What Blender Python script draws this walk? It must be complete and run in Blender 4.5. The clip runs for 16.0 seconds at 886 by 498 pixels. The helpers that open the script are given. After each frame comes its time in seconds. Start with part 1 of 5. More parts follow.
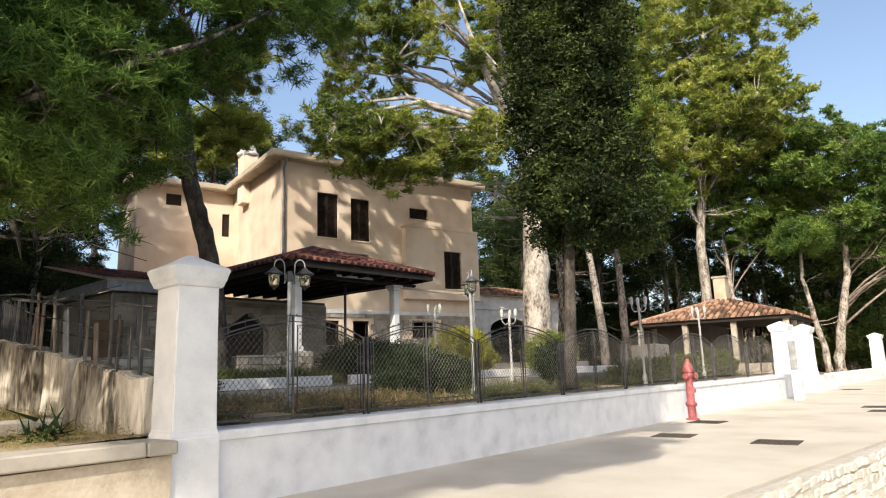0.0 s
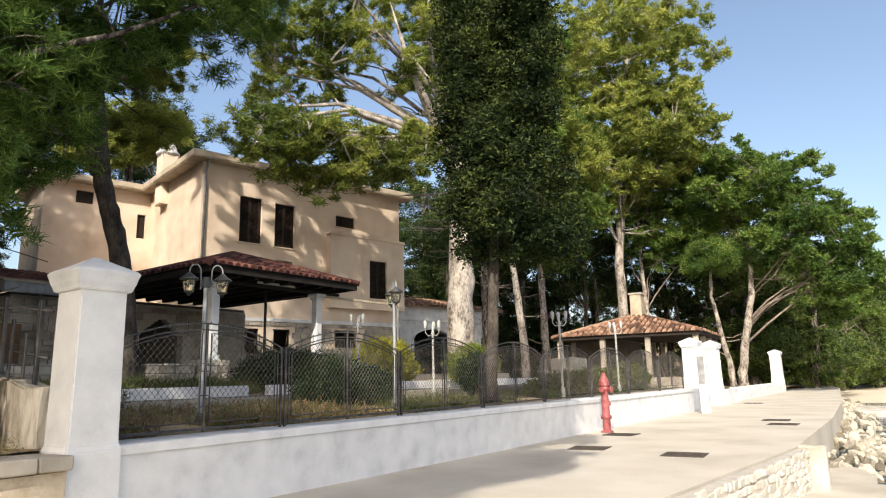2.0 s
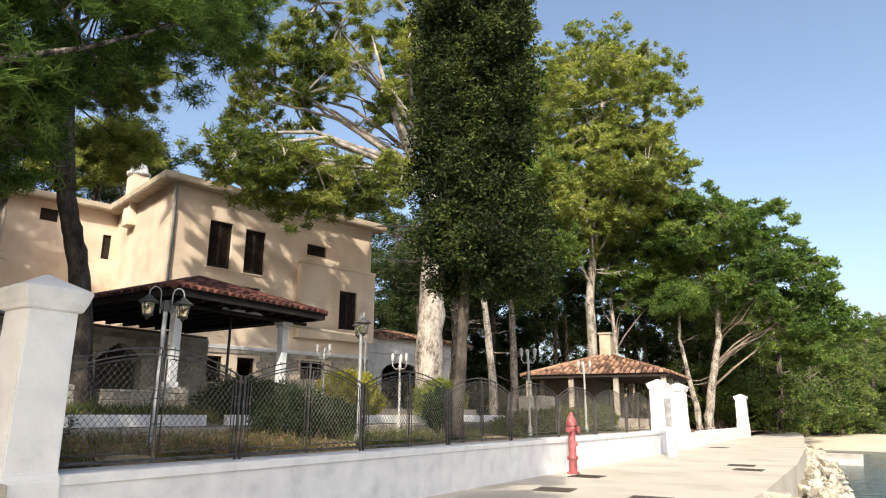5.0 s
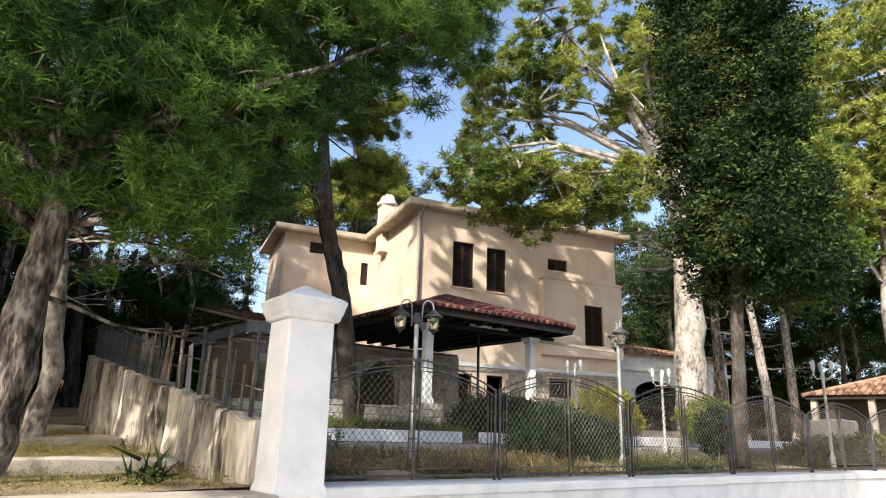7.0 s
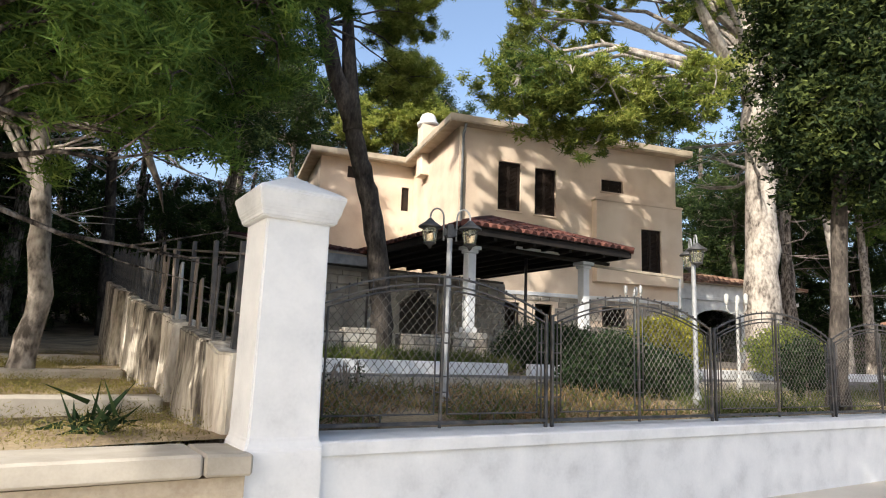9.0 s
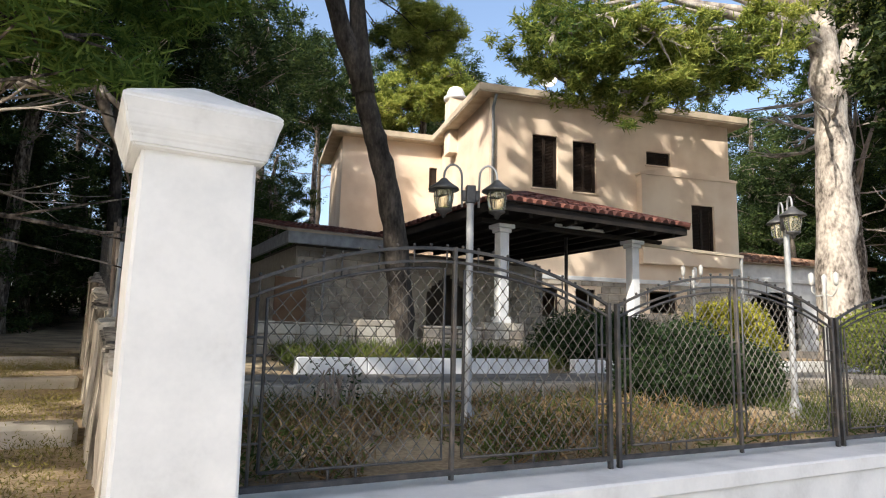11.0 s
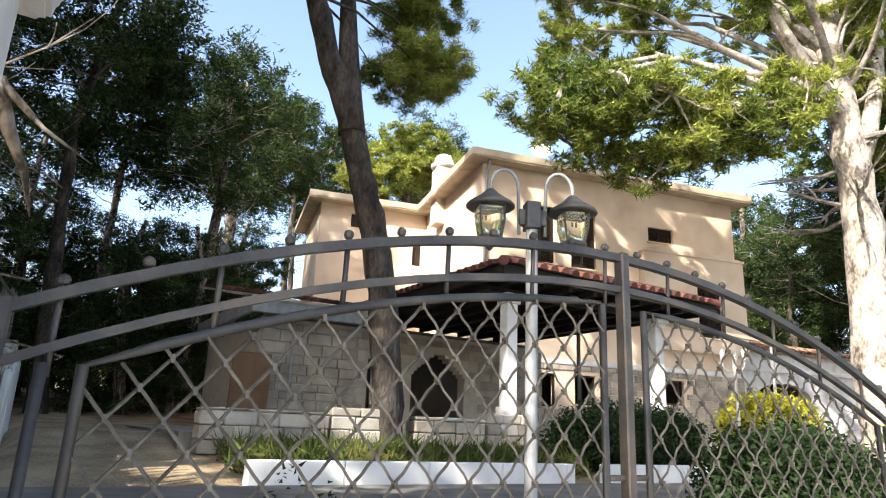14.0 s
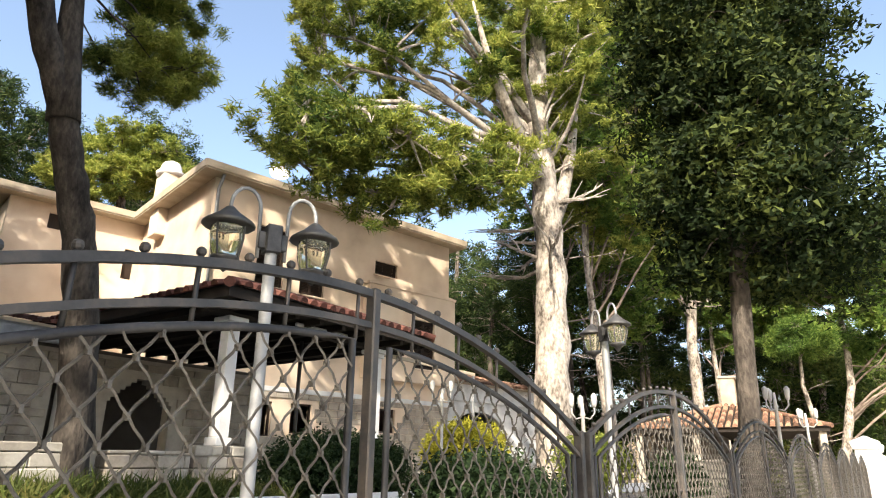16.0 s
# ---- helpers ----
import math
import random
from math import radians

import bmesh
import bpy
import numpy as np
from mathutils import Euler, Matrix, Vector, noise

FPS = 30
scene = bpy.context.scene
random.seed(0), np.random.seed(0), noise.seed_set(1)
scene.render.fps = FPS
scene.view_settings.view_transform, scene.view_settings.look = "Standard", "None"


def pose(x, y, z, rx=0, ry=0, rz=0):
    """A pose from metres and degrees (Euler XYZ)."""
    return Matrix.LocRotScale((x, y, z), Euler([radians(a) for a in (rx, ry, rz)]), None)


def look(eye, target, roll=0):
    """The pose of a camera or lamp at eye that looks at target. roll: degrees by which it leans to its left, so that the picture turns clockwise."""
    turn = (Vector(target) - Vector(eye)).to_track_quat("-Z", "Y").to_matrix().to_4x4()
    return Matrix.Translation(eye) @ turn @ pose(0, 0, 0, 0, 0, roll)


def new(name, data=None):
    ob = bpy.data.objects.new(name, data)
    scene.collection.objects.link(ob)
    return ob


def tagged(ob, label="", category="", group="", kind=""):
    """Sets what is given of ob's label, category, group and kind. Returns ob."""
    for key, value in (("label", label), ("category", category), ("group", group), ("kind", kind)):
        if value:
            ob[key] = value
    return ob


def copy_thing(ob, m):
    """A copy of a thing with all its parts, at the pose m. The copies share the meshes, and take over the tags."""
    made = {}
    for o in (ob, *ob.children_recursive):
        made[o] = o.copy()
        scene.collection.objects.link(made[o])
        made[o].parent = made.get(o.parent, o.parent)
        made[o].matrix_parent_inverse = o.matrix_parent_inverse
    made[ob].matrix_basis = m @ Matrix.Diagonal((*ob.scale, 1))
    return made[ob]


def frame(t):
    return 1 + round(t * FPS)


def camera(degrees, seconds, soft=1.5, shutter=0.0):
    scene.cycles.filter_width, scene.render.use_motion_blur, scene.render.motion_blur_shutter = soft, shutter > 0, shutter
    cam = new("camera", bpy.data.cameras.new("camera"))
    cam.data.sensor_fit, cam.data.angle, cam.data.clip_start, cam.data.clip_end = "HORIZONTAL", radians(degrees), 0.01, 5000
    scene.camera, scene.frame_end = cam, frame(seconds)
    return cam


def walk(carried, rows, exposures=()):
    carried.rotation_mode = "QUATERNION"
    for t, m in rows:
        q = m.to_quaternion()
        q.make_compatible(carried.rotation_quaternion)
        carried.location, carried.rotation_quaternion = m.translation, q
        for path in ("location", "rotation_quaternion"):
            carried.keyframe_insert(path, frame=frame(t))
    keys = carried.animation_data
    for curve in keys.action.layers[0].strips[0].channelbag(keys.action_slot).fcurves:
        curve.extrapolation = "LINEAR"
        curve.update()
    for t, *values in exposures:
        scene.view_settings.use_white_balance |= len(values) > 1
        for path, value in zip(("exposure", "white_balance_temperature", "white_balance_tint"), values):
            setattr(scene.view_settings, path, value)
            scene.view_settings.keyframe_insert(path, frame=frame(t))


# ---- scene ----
cam = camera(68.3, 16.0, soft=1.1)
PATH = [
    (0, (-4.467, -6.378, 1.237), (-2.997, -5.071, 1.602), -2.0),
    (0.5, (-4.438, -6.409, 1.238), (-2.949, -5.132, 1.627), -2.2),
    (1, (-4.445, -6.404, 1.245), (-2.963, -5.127, 1.66), -1.7),
    (1.5, (-4.436, -6.377, 1.255), (-2.936, -5.117, 1.657), -1.5),
    (2, (-4.412, -6.364, 1.259), (-2.806, -5.236, 1.648), -1.4),
    (2.5, (-4.425, -6.38, 1.255), (-2.676, -5.474, 1.6), 0.1),
    (3, (-4.301, -6.447, 1.254), (-2.511, -5.613, 1.571), -0.2),
    (3.5, (-4.281, -6.475, 1.282), (-2.522, -5.606, 1.672), -0.3),
    (6, (-4.283, -6.008, 1.246), (-2.948, -4.616, 1.775), 0.9),
    (6.5, (-4.008, -5.801, 1.266), (-2.906, -4.219, 1.798), 0.6),
    (7, (-3.765, -5.619, 1.233), (-2.629, -4.062, 1.767), 1.8),
    (7.5, (-3.495, -5.317, 1.275), (-2.46, -3.671, 1.746), 2.5),
    (8, (-3.216, -5.03, 1.287), (-2.248, -3.328, 1.692), 2.7),
    (8.5, (-2.929, -4.665, 1.282), (-1.978, -2.928, 1.563), 3.9),
    (9, (-2.721, -4.376, 1.291), (-1.673, -2.703, 1.617), 2.0),
    (11.5, (-1.424, -2.546, 1.445), (-0.491, -0.795, 1.696), 0.9),
    (12, (-1.247, -2.129, 1.417), (-0.308, -0.375, 1.617), 0.3),
    (12.5, (-1.171, -1.705, 1.434), (-0.258, 0.057, 1.681), 1.8),
    (13, (-1.089, -1.353, 1.484), (-0.154, 0.396, 1.739), 0.3),
    (13.5, (-0.974, -1.108, 1.518), (-0.081, 0.638, 1.907), 0.6),
    (14, (-0.975, -0.953, 1.555), (0.021, 0.697, 2.09), 2.4),
    (14.5, (-0.984, -0.858, 1.575), (0.079, 0.718, 2.196), 0.6),
    (15, (-1.008, -0.868, 1.572), (0.216, 0.579, 2.21), 0.2),
    (15.5, (-1.024, -0.906, 1.563), (0.435, 0.306, 2.2), 1.3),
    (16, (-0.997, -0.892, 1.572), (0.568, 0.18, 2.206), 0.7),
]
walk(cam, [(t, look(eye, target, roll)) for t, eye, target, roll in PATH], exposures=[(0.0, 0.78, 6750, 10), (2.0, 0.72, 6750, 10), (2.7, 0.54, 6800, 9), (3.5, 0.46, 6800, 9), (6.0, 1.03, 6650, 10), (7.5, 1.06, 6450, 10), (9.0, 0.97, 6500, 10), (11.5, 1.08, 6550, 10), (12.5, 1.2, 6650, 10), (13.0, 1.35, 6650, 10), (13.6, 1.82, 6600, 10), (14.5, 1.64, 6750, 10), (16.0, 1.45, 7000, 10)])
# ---- world, sun ----
SUN_AZ, SUN_EL = (-0.92, -0.40), 36.0
world = bpy.data.worlds.new("sky")
scene.world = world
world.use_nodes = True
wn = world.node_tree.nodes
sky = wn.new("ShaderNodeTexSky")
sky.sky_type = 'NISHITA'
sky.sun_disc = False
sky.sun_elevation = radians(SUN_EL)
sky.sun_rotation = math.atan2(SUN_AZ[0], SUN_AZ[1])
sky.air_density, sky.dust_density, sky.ozone_density = 1.0, 3.2, 1.0
wn["Background"].inputs[1].default_value = 0.15
world.node_tree.links.new(sky.outputs[0], wn["Background"].inputs[0])
sl = bpy.data.lights.new("sun", 'SUN')
sl.energy, sl.angle, sl.color = 3.5, radians(0.6), (1.0, 0.93, 0.82)
sun = new("sun", sl)
el = radians(SUN_EL)
sd = Vector((SUN_AZ[0], SUN_AZ[1], 0)).normalized() * math.cos(el) + Vector((0, 0, math.sin(el)))
sun.matrix_world = look(sd * 60, (0, 0, 0))


# ---- materials ----
def mat(name, cols, rough=0.8, scale=6.0, fine=60.0, bump=0.2, metal=0.0, spread=0.25, stretch=(1, 1, 1), per="object", spec=0.3, detail=6.0, bdist=0.01, span=0.22):
    """Two-scale mottled surface: cols are two or three base colours."""
    m = bpy.data.materials.new(name)
    m.use_nodes = True
    nt = m.node_tree
    n, lk = nt.nodes, nt.links
    b = n["Principled BSDF"]
    b.inputs["Metallic"].default_value = metal
    b.inputs["Specular IOR Level"].default_value = spec
    tc = n.new("ShaderNodeTexCoord")
    mp = n.new("ShaderNodeMapping")
    mp.inputs["Scale"].default_value = stretch
    lk.new(tc.outputs["Object"], mp.inputs[0])
    big = n.new("ShaderNodeTexNoise")
    big.inputs["Scale"].default_value, big.inputs["Detail"].default_value = scale, detail
    lk.new(mp.outputs[0], big.inputs[0])
    small = n.new("ShaderNodeTexNoise")
    small.inputs["Scale"].default_value, small.inputs["Detail"].default_value = fine, 4.0
    lk.new(mp.outputs[0], small.inputs[0])
    ramp = n.new("ShaderNodeValToRGB")
    el_ = ramp.color_ramp.elements
    pts = [0.5 - span, 0.5 + span] if len(cols) == 2 else [0.5 - span, 0.5, 0.5 + span]
    el_[0].position, el_[1].position = pts[0], pts[-1]
    el_[0].color, el_[1].color = (*cols[0], 1), (*cols[-1], 1)
    if len(cols) == 3:
        e = el_.new(pts[1])
        e.color = (*cols[1], 1)
    mix = n.new("ShaderNodeMath")
    mix.operation = 'MULTIPLY_ADD'
    mix.inputs[1].default_value = spread
    lk.new(small.outputs[0], mix.inputs[0])
    sub = n.new("ShaderNodeMath")
    sub.operation = 'SUBTRACT'
    sub.inputs[1].default_value = spread / 2
    lk.new(big.outputs[0], sub.inputs[0])
    lk.new(sub.outputs[0], mix.inputs[2])
    if per:
        rnd = n.new("ShaderNodeObjectInfo") if per == "object" else n.new("ShaderNodeNewGeometry")
        out = rnd.outputs["Random"] if per == "object" else rnd.outputs["Random Per Island"]
        ma = n.new("ShaderNodeMath")
        ma.operation = 'MULTIPLY_ADD'
        ma.inputs[1].default_value = 0.16 if per == "object" else 0.5
        lk.new(out, ma.inputs[0])
        sb = n.new("ShaderNodeMath")
        sb.operation = 'SUBTRACT'
        sb.inputs[1].default_value = 0.08 if per == "object" else 0.25
        lk.new(mix.outputs[0], sb.inputs[0])
        lk.new(sb.outputs[0], ma.inputs[2])
        mix = ma
    lk.new(mix.outputs[0], ramp.inputs[0])
    lk.new(ramp.outputs[0], b.inputs["Base Color"])
    rr = n.new("ShaderNodeMapRange")
    rr.inputs["To Min"].default_value, rr.inputs["To Max"].default_value = max(0.02, rough - 0.12), min(1.0, rough + 0.12)
    lk.new(small.outputs[0], rr.inputs[0])
    lk.new(rr.outputs[0], b.inputs["Roughness"])
    if bump:
        bp = n.new("ShaderNodeBump")
        bp.inputs["Strength"].default_value, bp.inputs["Distance"].default_value = bump, bdist
        lk.new(mix.outputs[0], bp.inputs["Height"])
        lk.new(bp.outputs[0], b.inputs["Normal"])
    return m


def leaf_mat(name, cols, trans=0.35, scale=0.35):
    m = bpy.data.materials.new(name)
    m.use_nodes = True
    nt = m.node_tree
    n, lk = nt.nodes, nt.links
    n.remove(n["Principled BSDF"])
    out = n["Material Output"]
    geo = n.new("ShaderNodeNewGeometry")
    tc = n.new("ShaderNodeTexCoord")
    nz = n.new("ShaderNodeTexNoise")
    nz.inputs["Scale"].default_value, nz.inputs["Detail"].default_value = scale, 3.0
    lk.new(tc.outputs["Object"], nz.inputs[0])
    ma = n.new("ShaderNodeMath")
    ma.operation = 'MULTIPLY_ADD'
    ma.inputs[1].default_value = 0.45
    lk.new(geo.outputs["Random Per Island"], ma.inputs[0])
    sb = n.new("ShaderNodeMath")
    sb.operation = 'MULTIPLY_ADD'
    sb.inputs[1].default_value, sb.inputs[2].default_value = 1.1, -0.27
    lk.new(nz.outputs[0], sb.inputs[0])
    lk.new(sb.outputs[0], ma.inputs[2])
    ramp = n.new("ShaderNodeValToRGB")
    e = ramp.color_ramp.elements
    e[0].position, e[1].position = 0.15, 0.85
    e[0].color, e[1].color = (*cols[0], 1), (*cols[2], 1)
    k = e.new(0.5)
    k.color = (*cols[1], 1)
    lk.new(ma.outputs[0], ramp.inputs[0])
    d = n.new("ShaderNodeBsdfDiffuse")
    t = n.new("ShaderNodeBsdfTranslucent")
    g = n.new("ShaderNodeBsdfGlossy")
    g.inputs["Roughness"].default_value = 0.65
    g.inputs[0].default_value = (0.8, 0.85, 0.8, 1)
    mx, mg = n.new("ShaderNodeMixShader"), n.new("ShaderNodeMixShader")
    mx.inputs[0].default_value, mg.inputs[0].default_value = trans, 0.01
    lk.new(ramp.outputs[0], d.inputs[0])
    lk.new(ramp.outputs[0], t.inputs[0])
    lk.new(d.outputs[0], mx.inputs[1])
    lk.new(t.outputs[0], mx.inputs[2])
    lk.new(mx.outputs[0], mg.inputs[1])
    lk.new(g.outputs[0], mg.inputs[2])
    lk.new(mg.outputs[0], out.inputs[0])
    return m


M_WHITE = mat("white_paint", [(0.52, 0.53, 0.54), (0.665, 0.675, 0.685), (0.75, 0.755, 0.76)], 0.7, 3.0, 40, 0.25, spread=0.2)
M_LAMPWHITE = mat("aged_white_lamp_paint", [(0.36, 0.36, 0.35), (0.52, 0.52, 0.51)], 0.5, 8, 60, 0.15)
M_STUCCO = mat("cream_stucco", [(0.54, 0.42, 0.32), (0.68, 0.55, 0.425), (0.76, 0.64, 0.515)], 0.9, 0.9, 90, 0.35, spread=0.3)
M_EAVE = mat("eave_concrete", [(0.36, 0.30, 0.22), (0.55, 0.47, 0.36)], 0.9, 2.0, 50, 0.3)
M_STONE = mat("grey_stone", [(0.22, 0.19, 0.16), (0.36, 0.32, 0.27), (0.48, 0.43, 0.36)], 0.9, 2.5, 30, 0.5, per="object")
M_PALESTONE = mat("pale_limestone", [(0.33, 0.30, 0.25), (0.49, 0.455, 0.395), (0.60, 0.57, 0.51)], 0.9, 2.0, 25, 0.7, bdist=0.02)
M_MORTAR = mat("mortar", [(0.40, 0.37, 0.32), (0.52, 0.48, 0.42)], 0.95, 6, 50, 0.4)
M_CONCRETE = mat("weathered_concrete", [(0.06, 0.05, 0.04), (0.40, 0.355, 0.29), (0.70, 0.65, 0.56)], 0.92, 1.5, 16, 1.0, stretch=(1, 0.8, 0.26), spread=0.55, detail=6.0, span=0.19, bdist=0.03)
M_CAP = mat("cap_concrete", [(0.30, 0.27, 0.22), (0.44, 0.40, 0.34)], 0.9, 4, 60, 0.4)
M_RENDER = mat("rough_render", [(0.38, 0.31, 0.23), (0.50, 0.43, 0.33), (0.60, 0.53, 0.43)], 0.92, 2.2, 26, 0.8, spread=0.4, bdist=0.02)
M_PAVE = mat("sandy_paving", [(0.36, 0.325, 0.265), (0.47, 0.43, 0.36), (0.54, 0.50, 0.43)], 0.9, 0.7, 45, 0.3, spread=0.35)
M_SHORE = mat("shore_rock", [(0.15, 0.133, 0.10), (0.32, 0.29, 0.23), (0.47, 0.435, 0.365)], 0.9, 2.0, 20, 0.7, per="island", bdist=0.02)
M_SAND = mat("beach_sand", [(0.50, 0.43, 0.33), (0.60, 0.53, 0.42)], 0.95, 0.3, 8, 0.3)
M_SOIL = mat("needle_litter_soil", [(0.09, 0.068, 0.045), (0.25, 0.185, 0.115), (0.42, 0.33, 0.21)], 0.95, 1.4, 30, 0.8, spread=0.5, bdist=0.03)
M_ASPHALT = mat("grey_path", [(0.13, 0.12, 0.11), (0.27, 0.25, 0.225)], 0.92, 2, 60, 0.4)
M_IRON = mat("dark_painted_iron", [(0.035, 0.035, 0.038), (0.07, 0.068, 0.068), (0.13, 0.11, 0.095)], 0.5, 9, 120, 0.2, metal=0.3, spec=0.4)
M_WIRE = mat("galvanised_wire", [(0.062, 0.057, 0.052), (0.20, 0.185, 0.163)], 0.5, 20, 200, 0.1, metal=0.1)
M_POLE = mat("grey_lamp_paint", [(0.22, 0.23, 0.24), (0.38, 0.39, 0.40)], 0.5, 6, 80, 0.15, metal=0.2)
M_LAMPMETAL = mat("lamp_metal", [(0.045, 0.045, 0.047), (0.12, 0.12, 0.12)], 0.45, 12, 90, 0.15, metal=0.4)
M_TILE = mat("terracotta_tile", [(0.11, 0.065, 0.045), (0.26, 0.142, 0.095), (0.41, 0.265, 0.18)], 0.85, 1.6, 30, 0.3, per="island", spread=0.4)
M_OLDTILE = mat("dark_red_tile", [(0.045, 0.018, 0.015), (0.095, 0.035, 0.028), (0.16, 0.065, 0.048)], 0.85, 1.6, 30, 0.3, per="island", spread=0.4)
# Near-black boards for soffits, rafters and fascia.
M_SOFFIT = mat("near_black_boards", [(0.012, 0.010, 0.009), (0.028, 0.022, 0.018)], 0.8, 3, 40, 0.3)
# Near-black brown that holds the darkness of the window openings.
M_WINDOWDARK = mat("dark_opening_brown", [(0.012, 0.008, 0.006), (0.03, 0.018, 0.012)], 0.7, 4, 50, 0.2)
# Plaster coloured dark: the gloom of enclosed rooms is part of this tone.
M_DARK = mat("room_shade_plaster", [(0.10, 0.09, 0.08), (0.16, 0.14, 0.12)], 0.9, 2, 20, 0.2)
M_ORANGE = mat("rust_brown_board", [(0.15, 0.085, 0.05), (0.24, 0.15, 0.09)], 0.8, 2, 40, 0.2)
M_RED = mat("faded_red_paint", [(0.19, 0.042, 0.045), (0.29, 0.08, 0.083), (0.40, 0.18, 0.175)], 0.55, 8, 60, 0.2)
M_COVER = mat("cast_iron_cover", [(0.05, 0.04, 0.035), (0.12, 0.10, 0.08)], 0.7, 10, 120, 0.5, metal=0.4)
M_BARK = mat("pine_bark", [(0.018, 0.014, 0.011), (0.115, 0.094, 0.077), (0.30, 0.26, 0.225)], 0.95, 7, 24, 1.0, stretch=(1, 1, 0.32), spread=0.8, bdist=0.05, span=0.17)
M_DARKBARK = mat("dark_fissured_bark", [(0.016, 0.013, 0.011), (0.058, 0.049, 0.042), (0.125, 0.107, 0.09)], 0.95, 5, 26, 1.0, stretch=(1, 1, 0.4), spread=0.55, bdist=0.05)
M_PALEBARK = mat("pale_sunlit_bark", [(0.075, 0.063, 0.053), (0.29, 0.255, 0.22), (0.47, 0.425, 0.37)], 0.95, 3.5, 15, 1.0, stretch=(1, 1, 0.55), spread=0.75, span=0.2, bdist=0.03)
M_GREYBARK = mat("pale_grey_limb_bark", [(0.16, 0.14, 0.125), (0.36, 0.325, 0.29), (0.52, 0.48, 0.43)], 0.95, 3, 18, 0.8, spread=0.6, span=0.2)
M_GREYTWIG = mat("grey_twig", [(0.14, 0.11, 0.09), (0.30, 0.25, 0.21)], 0.95, 4, 30, 0.5)
M_NEEDLE = leaf_mat("pine_needles", [(0.028, 0.066, 0.018), (0.115, 0.200, 0.042), (0.290, 0.375, 0.080)], 0.48)
M_NEEDLE_Y = leaf_mat("yellow_green_needles", [(0.050, 0.095, 0.025), (0.250, 0.300, 0.062), (0.500, 0.505, 0.130)], 0.50)
# One foliage in two tones: shade painted into the first, sunlight into the second.
M_WOODSHADE = leaf_mat("shaded_wood_needles", [(0.009, 0.020, 0.010), (0.034, 0.060, 0.020), (0.105, 0.140, 0.040)], 0.22)
M_WOODLIT = leaf_mat("sunlit_wood_foliage", [(0.018, 0.036, 0.013), (0.085, 0.135, 0.034), (0.250, 0.295, 0.078)], 0.22)
M_CYPRESS = leaf_mat("cypress_foliage", [(0.004, 0.009, 0.004), (0.017, 0.031, 0.010), (0.095, 0.120, 0.030)], 0.2, 0.8)
M_HEDGE = leaf_mat("dark_hedge_leaves", [(0.008, 0.018, 0.008), (0.022, 0.042, 0.016), (0.05, 0.08, 0.03)], 0.2, 2.0)
M_YELLOWLEAF = leaf_mat("yellow_shrub_leaves", [(0.16, 0.17, 0.02), (0.34, 0.33, 0.04), (0.50, 0.46, 0.08)], 0.4, 2.0)
M_DRY = leaf_mat("dry_vegetation", [(0.055, 0.034, 0.018), (0.22, 0.14, 0.07), (0.48, 0.35, 0.20)], 0.3, 1.6)
M_GRASS = leaf_mat("garden_grass", [(0.04, 0.06, 0.016), (0.09, 0.12, 0.03), (0.20, 0.18, 0.065)], 0.3, 1.0)
M_PATHGRASS = leaf_mat("mossy_path_grass", [(0.08, 0.075, 0.025), (0.20, 0.175, 0.05), (0.34, 0.29, 0.11)], 0.3, 1.0)

M_GLASS = bpy.data.materials.new("lamp_glass")
M_GLASS.use_nodes = True
gb = M_GLASS.node_tree.nodes["Principled BSDF"]
gb.inputs["Base Color"].default_value = (0.88, 0.87, 0.70, 1)
gb.inputs["Roughness"].default_value = 0.1
gb.inputs["Transmission Weight"].default_value = 0.9
gb.inputs["IOR"].default_value = 1.2

M_WATER = bpy.data.materials.new("sea_water")
M_WATER.use_nodes = True
wnt = M_WATER.node_tree
wb = wnt.nodes["Principled BSDF"]
wb.inputs["Base Color"].default_value = (0.012, 0.050, 0.075, 1)
wb.inputs["Roughness"].default_value = 0.12
wb.inputs["IOR"].default_value = 1.33
wtc = wnt.nodes.new("ShaderNodeTexCoord")
wmp = wnt.nodes.new("ShaderNodeMapping")
wmp.inputs["Scale"].default_value = (1.0, 0.45, 1.0)
wmp.inputs["Rotation"].default_value = (0, 0, 0.5)
wnz = wnt.nodes.new("ShaderNodeTexNoise")
wnz.inputs["Scale"].default_value, wnz.inputs["Detail"].default_value = 2.2, 5.0
wbp = wnt.nodes.new("ShaderNodeBump")
wbp.inputs["Strength"].default_value, wbp.inputs["Distance"].default_value = 0.7, 0.18
wnt.links.new(wtc.outputs["Object"], wmp.inputs[0])
wnt.links.new(wmp.outputs[0], wnz.inputs[0])
wnt.links.new(wnz.outputs[0], wbp.inputs["Height"])
wnt.links.new(wbp.outputs[0], wb.inputs["Normal"])


# ---- mesh helpers ----
def box(bm, x0, y0, z0, x1, y1, z1, bev=0.0):
    r = bmesh.ops.create_cube(bm, size=1.0, matrix=Matrix.Translation(((x0 + x1) / 2, (y0 + y1) / 2, (z0 + z1) / 2)) @ Matrix.Diagonal((abs(x1 - x0), abs(y1 - y0), abs(z1 - z0), 1)))
    if bev:
        es = list({e for v in r["verts"] for e in v.link_edges})
        bmesh.ops.bevel(bm, geom=es, offset=bev, segments=1, affect='EDGES')
    return r["verts"]


